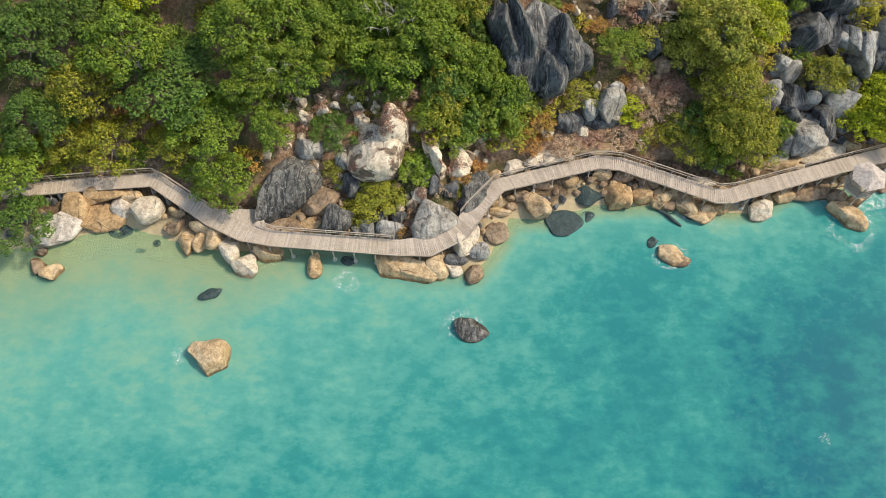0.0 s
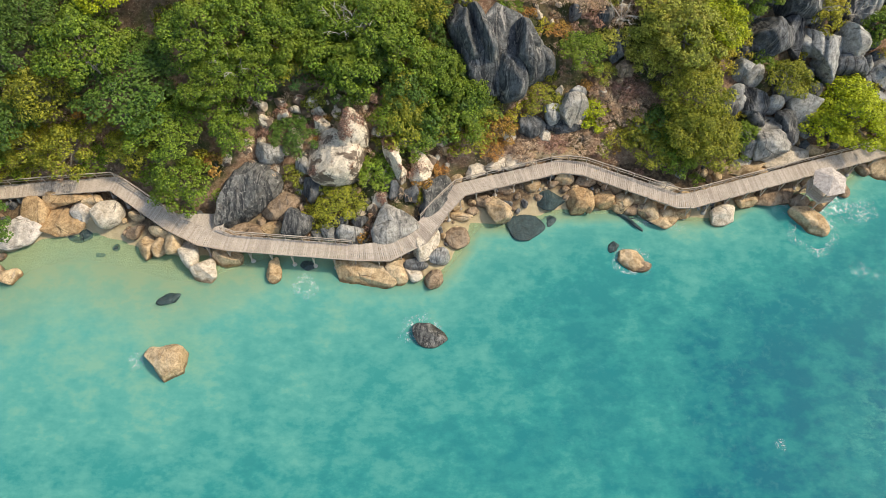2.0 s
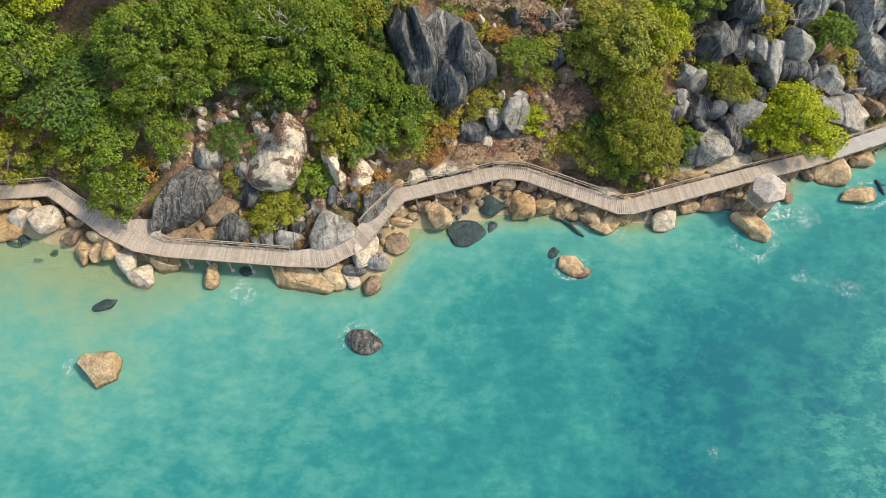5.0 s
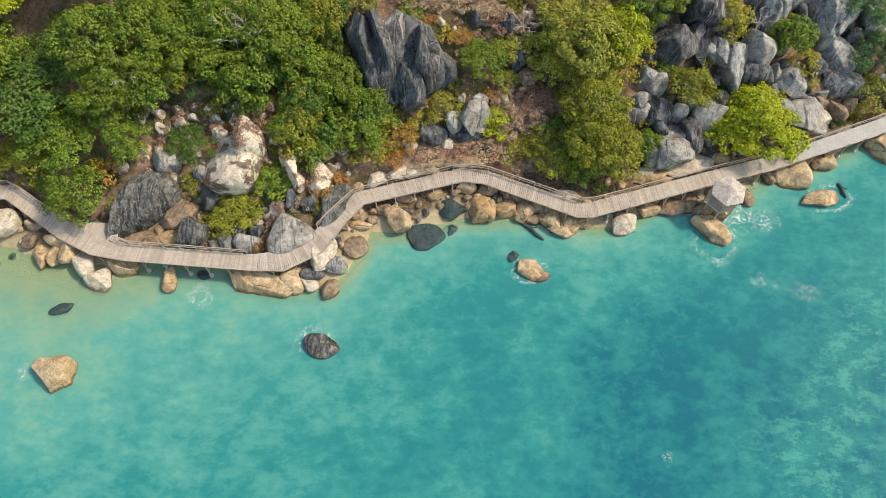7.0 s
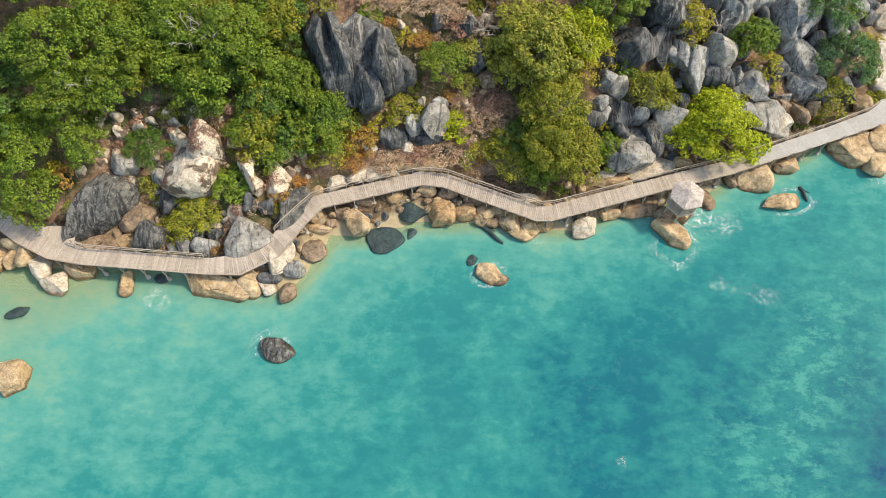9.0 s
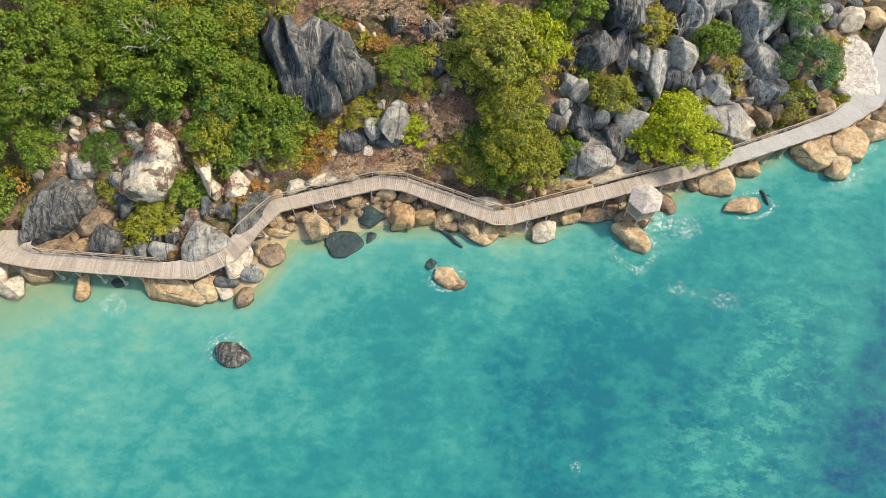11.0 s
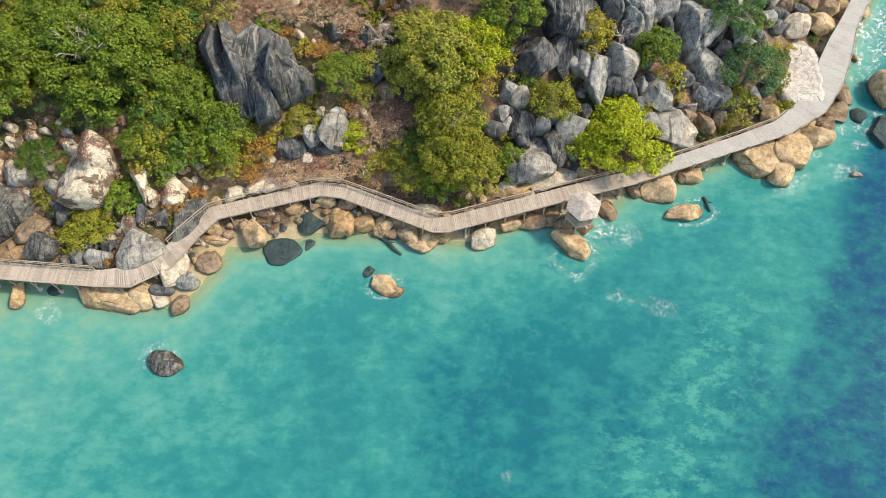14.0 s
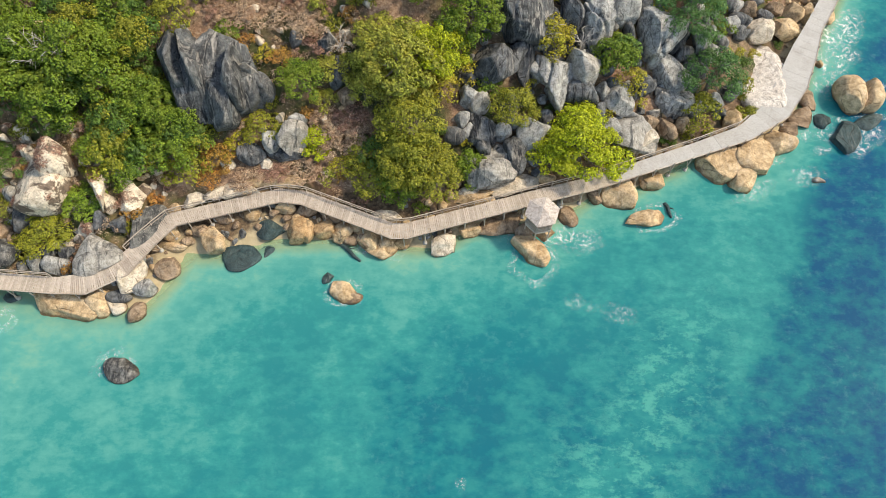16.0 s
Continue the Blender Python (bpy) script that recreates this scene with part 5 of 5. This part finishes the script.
rng = random.Random(12)
taken = stands()
for gx in np.arange(-60, 112, 4.0):
    for gy in np.arange(4, 48, 4.0):
        x, y = gx + rng.uniform(-1.6, 1.6), gy + rng.uniform(-1.6, 1.6)
        d = float(off_shore([x], [y])[0])
        wide = rng.choice((5.4, 6.8, 7.6, 9.0))
        kind = rng.choice(("green", "green", "olive", "green", "dark", "bright"))
        if not wooded(x, y, d) or any(math.hypot(x - a, y - b) < r * 0.85 + wide * 0.24 for a, b, r in taken):
            continue
        tree(kind, round(x, 1), round(y, 1), wide)
        taken.append((x, y, wide * 0.42))

def landward(x, y):
    """Metres from the boardwalk's centre line to a place on its land side (minus on the sea side)."""
    best, side = 1e9, 1
    for (ax, ay, _), (bx, by, _) in zip(DECK, DECK[1:]):
        dx, dy = bx - ax, by - ay
        u = min(1, max(0, ((x - ax) * dx + (y - ay) * dy) / (dx * dx + dy * dy)))
        d = math.hypot(x - ax - u * dx, y - ay - u * dy)
        if d < best:
            best, side = d, 1 if dx * (y - ay) - dy * (x - ax) > 0 else -1
    return best * side


# undergrowth between the trees and the path
BRUSH, BRUSH_LEAVES = {}, {}


def brush(kind, x, y, wide):
    """A low bush, kept for the joined undergrowth of its kind."""
    if kind not in BRUSH_LEAVES:
        rnd = np.random.default_rng(hash_of(kind, "shrub", 5))
        spots, ups, _ = crown_spots(rnd, 2.6, 1.3, {"dry": 40, "rust": 44, "yellow": 34}.get(kind, 42), {"dry": -0.05, "rust": -0.1}.get(kind, -0.25))
        thin = kind in ("dry", "rust")
        me = leaves_mesh("undergrowth", spots + np.array([0, 0, 0.4]), ups, 0.5 if thin else 0.255, LEAVES[kind], rnd, 0.16 if thin else 0.6)
        BRUSH_LEAVES[kind] = (np.array([v.co[:] for v in me.vertices]), np.array([f.vertices[:] for f in me.polygons]))
    co, fcs = BRUSH_LEAVES[kind]
    SERIAL[0] += 1
    m = np.array(Matrix.LocRotScale((x, y, level(x, y) - 0.1), Euler((0, 0, SERIAL[0] * 2.4)), (wide / 2.6, wide / 2.6, wide / 2.6)))
    vs, fs = BRUSH.setdefault(kind, ([], []))
    fs.append(fcs + sum(len(v) for v in vs))
    vs.append(co @ m[:3, :3].T + m[:3, 3])


for _ in range(6000):
    x, y = rng.uniform(-62, 100), rng.uniform(0, 50)
    d = float(off_shore([x], [y])[0])
    wide = rng.uniform(1.3, 3.0)
    open_slope = 12 < x < 35 or (-14 < x < 12 and y < 18)
    near, own = (0.68, 0.2) if open_slope else (0.8, 0.28)
    if landward(x, y) < 1.3 + wide * 0.45 or any(math.hypot(x - a, y - b) < r * near + wide * own for a, b, r in taken):
        continue
    rocky = x > 43
    if rocky and rng.random() < 0.6:
        continue
    kind = rng.choice(("dry", "orange", "rust", "dry", "straw", "rust", "dry", "olive")) if open_slope else rng.choice(("green", "olive", "dark", "yellow")) if rocky else rng.choice(("green", "dark", "olive", "green", "dry"))
    brush(kind, round(x, 1), round(y, 1), wide)
    taken.append((x, y, wide * 0.45))
for kind, (vs, fs) in BRUSH.items():
    tagged(new("undergrowth", mesh_of("undergrowth", np.concatenate(vs), np.concatenate(fs), LEAVES[kind])), TREE_WORDS[kind] + " undergrowth over the stony slope", "undergrowth", kind="stuff")

# ---- rubble between the big boulders ----
taken = [(82.5, 28.5, 7.0)] + [(ob.matrix_world.translation.x, ob.matrix_world.translation.y, ob.dimensions.x * 0.3) for ob in scene.objects if ob.name.startswith("boulder")]
count = 0
for k in range(4000):
    i = rng.randrange(3, len(SHORE) - 4)
    a, b = Vector(SHORE[i]), Vector(SHORE[i + 1])
    p = a.lerp(b, rng.random())
    inland = Vector((a.y - b.y, b.x - a.x)).normalized()
    off = rng.uniform(0.5, 6.0)
    p += inland * off
    wide = rng.uniform(0.45, 1.5) * (0.7 if off < 0 else 1)
    if count > 300 or any(math.hypot(p.x - x, p.y - y) < r + wide * 0.3 for x, y, r in taken):
        continue
    count += 1
    # mostly brown: wet stone, with the shade under the deck put into the colour
    kind = rng.choice(("brown", "tan", "brown", "dark", "brown", "grey") if p.x < 60 else ("brown", "tan", "brown"))
    rubble(kind, round(p.x, 2), round(p.y, 2), wide, wide * rng.uniform(0.6, 0.95), wide * rng.uniform(0.4, 0.6), rng.randrange(180), 500 + k)
    taken.append((p.x, p.y, wide * 0.4))
for k in range(2600):
    x, y = rng.uniform(-16, 96), rng.uniform(3, 40)
    d = float(off_shore([x], [y])[0])
    if d < 5 or not (x > 44 or -16 < x < 10 and y < 17 or 12 < x < 33 and rng.random() < 0.3):
        continue
    wide = rng.uniform(0.9, 3.4) if x > 44 else rng.uniform(0.5, 1.7)
    if any(math.hypot(x - a, y - b) < r * (0.8 if x > 44 else 0.95) + wide * 0.22 for a, b, r in taken):
        continue
    # beyond x 44 mostly dark stones, added to paint the deep shade in the gaps
    kind = rng.choice(("dark", "dark", "grey", "dark") if x > 44 else ("mottled", "mottled", "tan", "pale"))
    (boulder if wide > (2.7 if x > 44 else 1.5) else rubble)(kind, round(x, 2), round(y, 2), wide, wide * rng.uniform(0.6, 0.95), wide * rng.uniform(0.45, 0.8), rng.randrange(180), 2500 + k)
    taken.append((x, y, wide * 0.4))

for kind, (vs, fs) in RUBBLE.items():
    tagged(new("rubble", mesh_of("rubble", np.concatenate(vs), np.concatenate(fs), ROCKS[kind], True)), "loose " + kind + " granite rubble between the boulders", "rubble", kind="stuff")

# ---- fallen twigs and dead leaves over the slope and on the pale rocks ----
npr = np.random.default_rng(8)
rock_spots, rock_ups = [], []
for ob in scene.objects:
    if ob.name.startswith("boulder") and ob.data.materials[0] == ROCKS["mottled"] and ob.dimensions.x > 1.6:
        at = np.array([ob.matrix_world @ v.co for v in ob.data.vertices])
        up = np.array([(ob.matrix_world.to_3x3() @ v.normal)[:] for v in ob.data.vertices])
        patch = np.array([noise.noise(Vector(q) * 0.4) + 0.16 * noise.noise(Vector(q) * 2.1) for q in at])
        high = (at[:, 2] - at[:, 2].min()) / (at[:, 2].max() - at[:, 2].min())
        ok = (up[:, 2] > 0.45) & (patch + 0.4 * (high - 0.72) > 0.1)
        for _ in range(5):
            rock_spots.append(at[ok] + up[ok] * 0.05 + npr.normal(0, 0.07, (int(ok.sum()), 3)))
            rock_ups.append(up[ok])
heap = new("leaf_heap", leaves_mesh("leaf_heap", np.concatenate(rock_spots), np.concatenate(rock_ups), 0.26, LEAVES["rust"], npr, 0.3))
tagged(heap, "russet dead leaves lying on the pale boulders", "leaf litter", kind="stuff")
lx, ly = npr.uniform(-55, 100, 90000), npr.uniform(2, 42, 90000)
ld = off_shore(lx, ly)
patchy = np.array([noise.noise(Vector((a, b, 3.0)) * 0.35) for a, b in zip(lx, ly)])
ok = (ld > 5.5) & (patchy > -0.1)
lx, ly = lx[ok], ly[ok]
gl = rough_ground(lx[None, :], ly[None, :])[0]
litter = new("leaf_litter", leaves_mesh("leaf_litter", np.stack([lx, ly, gl + 0.07], 1), np.tile((0.0, 0, 1.0), (len(lx), 1)), 0.26, LEAVES["dry"], npr, 0.22))
tagged(litter, "dead brown leaves and twigs strewn over the slope", "leaf litter", kind="stuff")

# ---- hexagonal shelter on the seaward side of the boardwalk ----
HUT = Vector((52.45, 7.55, DECK_Z))
hut = tagged(new("shelter"), "small hexagonal shelter with a bleached shingle roof beside the boardwalk", "shelter")
hut.location = HUT
ring = [(math.cos(math.radians(60 * k + 12)), math.sin(math.radians(60 * k + 12))) for k in range(6)]
bm = bmesh.new()
lower = [bm.verts.new((1.75 * c, 1.75 * s, -0.14)) for c, s in ring]
upper = [bm.verts.new((1.75 * c, 1.75 * s, 0.12)) for c, s in ring]
bm.faces.new(upper), bm.faces.new(lower[::-1])
for k in range(6):
    bm.faces.new((lower[k], lower[(k + 1) % 6], upper[(k + 1) % 6], upper[k]))
part("platform", bm, BOARD, hut)
for k, (c, s) in enumerate(ring):
    shared("post", post_mesh, hut, Matrix.LocRotScale((1.6 * c, 1.6 * s, 0.0), None, (1, 1, 2.15)))
    foot = max(level(HUT.x + 1.6 * c, HUT.y + 1.6 * s), -0.6) - DECK_Z
    shared("stilt", post_mesh, hut, Matrix.LocRotScale((1.6 * c, 1.6 * s, foot), None, (1.3, 1.3, -foot)))
    c2, s2 = ring[(k + 1) % 6]
    if k == 1:
        continue
    for high in (0.5, 0.8, 1.12):
        bm = bmesh.new()
        bar(bm, (1.66 * c, 1.66 * s, high), (1.66 * c2, 1.66 * s2, high), 0.07, 0.09)
        part("rail", bm, TIMBER, hut)
    bm = bmesh.new()
    bar(bm, (1.35 * c, 1.35 * s, 0.45), (1.35 * c2, 1.35 * s2, 0.45), 0.4, 0.06)
    part("bench", bm, TIMBER, hut)
bm = bmesh.new()
apex = bm.verts.new((0, 0, 3.02))
eave = [bm.verts.new((1.98 * c, 1.98 * s, 2.12)) for c, s in ring]
under = [bm.verts.new((1.9 * c, 1.9 * s, 2.02)) for c, s in ring]
for k in range(6):
    bm.faces.new((eave[k], eave[(k + 1) % 6], apex))
    bm.faces.new((under[k], under[(k + 1) % 6], eave[(k + 1) % 6], eave[k]))
bm.faces.new(under[::-1])
roof = part("roof", bm, SHINGLE, hut, "bleached wooden shingle roof")
for k in range(6):
    (c, s), (c2, s2) = ring[k], ring[(k + 1) % 6]
    for row in range(7):
        lo, hi = 1.0 - row / 7.0, 1.0 - (row + 1.25) / 7.0
        lo, hi = max(lo, 0), max(hi, 0.01)
        cells = max(1, int(9 * lo))
        for i in range(cells):
            u0, u1 = (i + 0.04) / cells, (i + 0.96) / cells
            bm = bmesh.new()
            q = []
            for u, f, up in ((u0, lo, 0.035), (u1, lo, 0.035), (u1, hi, 0.02), (u0, hi, 0.02)):
                e = Vector((c, s)).lerp(Vector((c2, s2)), u) * 2.0 * (f + rng.uniform(-0.012, 0.02))
                q.append((e.x, e.y, 3.02 - 0.9 * f + up + rng.uniform(0, 0.025)))
            top = [bm.verts.new(v) for v in q]
            low = [bm.verts.new((v[0], v[1], v[2] - 0.03)) for v in q]
            bm.faces.new(top), bm.faces.new(low[::-1])
            for j in range(4):
                bm.faces.new((low[j], low[(j + 1) % 4], top[(j + 1) % 4], top[j]))
            part("shingle", bm, SHINGLE, roof)


# ---- driftwood and foam ----
def driftwood(x, y, long, turn, thick):
    root = new("driftwood_log")
    root.matrix_basis = pose(x, y, 0.05, 0, 0, turn)
    bm = bmesh.new()
    limb(bm, [(-long / 2, 0, -0.1), (-long * 0.2, 0.08, 0.12), (long * 0.2, -0.05, 0.14), (long / 2, 0.05, 0.0)], [thick * 1.25, thick, thick * 0.9, thick * 0.6], 9)
    part("log", bm, ROCKS["wet"], root)
    bm = bmesh.new()
    limb(bm, [(-long * 0.15, 0, 0.1), (-long * 0.05, 0.35, 0.28), (long * 0.05, 0.6, 0.3)], [thick * 0.5, thick * 0.35, thick * 0.15], 6)
    part("snag", bm, ROCKS["wet"], root)
    return tagged(root, "dark waterlogged tree trunk lying in the shallows", "driftwood")


driftwood(30.9, 4.4, 3.4, -42, 0.24)
driftwood(68.1, 10.3, 2.0, -75, 0.22)


def foam(x, y, sx, sy, turn, seed, hollow=0.0, strength=1.0):
    """A thin raft of foam on the water; hollow: the share of it kept open round a rock."""
    rnd = random.Random(seed)
    vs, body, fcs, n_r, n_a = [], [], [], 7, 36
    for i in range(n_r):
        f = hollow + (1 - hollow) * i / (n_r - 1)
        for k in range(n_a):
            a = 2 * math.pi * k / n_a
            edge = 1 + 0.35 * noise.noise(Vector((math.cos(a) * 1.5, math.sin(a) * 1.5, seed)))
            vs.append((sx / 2 * f * edge * math.cos(a), sy / 2 * f * edge * math.sin(a), 0.03 + 0.012 * rnd.random()))
            body.append(max(0.0, (1 - (i / (n_r - 1)) ** 2) * strength * (0.65 + 0.8 * noise.noise(Vector((math.cos(a), math.sin(a), seed + 9.0))))))
    for i in range(n_r - 1):
        for k in range(n_a):
            fcs.append((i * n_a + k, i * n_a + (k + 1) % n_a, (i + 1) * n_a + (k + 1) % n_a, (i + 1) * n_a + k))
    me = mesh_of("foam", vs, fcs, FOAM, True)
    me.attributes.new("body", "FLOAT", "POINT").data.foreach_set("value", np.clip(np.array(body), 0, 1.6).astype(np.float32))
    ob = new("foam", me)
    ob.matrix_basis = pose(x, y, 0.0, 0, 0, turn)
    ob.visible_shadow = False
    return tagged(ob, "lacy white sea foam floating on the water", "foam", kind="stuff")


foam(96.3, 38.8, 5, 9, -28, 1, 0.0, 1.6)
foam(94.0, 33.6, 5, 8, -28, 2, 0.0, 1.6)
foam(91.6, 29.5, 3.2, 6, -24, 3)
foam(93.6, 20.8, 7.5, 5, 25, 4, 0.0, 1.6)
foam(89.3, 21.6, 4.5, 4, 0, 5)
foam(85.8, 15.3, 6, 3, 10, 6)
foam(57.4, 6.2, 6, 4, 10, 7)
foam(55.6, 7.6, 4, 4, 0, 8)
foam(56.6, -1.5, 4.0, 2.2, -15, 9, 0.0, 0.65)
foam(61.0, -2.6, 5.5, 2.6, -15, 10, 0.0, 0.65)
foam(43.5, -20.7, 1.2, 1.6, 20, 11)
foam(49.5, 7.0, 4, 2.6, 0, 12)
foam(35.4, 4.3, 5, 2, -10, 13)
foam(32.4, 4.8, 3, 2, 0, 14)
foam(78.6, 13.0, 7, 2.5, 25, 15)
foam(97.0, 27.0, 7.5, 7.5, 0, 16, 0.66)
foam(6.6, -8.8, 5.0, 3.6, 20, 17, 0.3)
foam(-23.3, -12.9, 2.2, 2.6, 0, 18)
foam(-6.3, -4.2, 3.4, 3.0, 0, 19, 0.3)
foam(30.6, -0.6, 5, 4, 0, 20, 0.62)
foam(51.9, 3.6, 6.4, 6, 0, 21, 0.65)
foam(66.2, 9.2, 6.6, 3.8, 8, 22, 0.7)
foam(93.2, 37.4, 2.9, 5.1, -20, 101, 0.0, 2.6)
foam(91.5, 33.1, 2.0, 4.8, -15, 102, 0.0, 2.4)
foam(89.8, 28.9, 1.4, 3.6, -10, 103, 0.0, 1.2)
foam(88.3, 24.8, 1.6, 3.2, -20, 104, 0.0, 1.2)
foam(86.6, 21.1, 2.9, 2.2, 30, 105, 0.0, 1.3)
foam(91.5, 23.8, 3.0, 1.3, 0, 106, 0.0, 1.2)
foam(94.6, 24.2, 3.3, 1.5, 10, 107, 0.0, 1.3)
foam(92.4, 19.2, 3.0, 2.9, 20, 108, 0.0, 1.6)
foam(88.1, 19.0, 3.3, 1.7, 0, 109, 0.0, 1.2)
foam(82.5, 17.4, 2.4, 1.2, 30, 110, 0.0, 1.2)
foam(78.4, 12.9, 1.4, 0.7, 0, 111, 0.0, 1.0)
foam(85.3, 15.6, 2.9, 1.3, -10, 112, 0.0, 1.1)
foam(54.5, 6.6, 3.9, 1.9, 10, 113, 0.0, 1.4)
foam(49.0, 7.7, 4.2, 1.0, -8, 114, 0.0, 1.2)
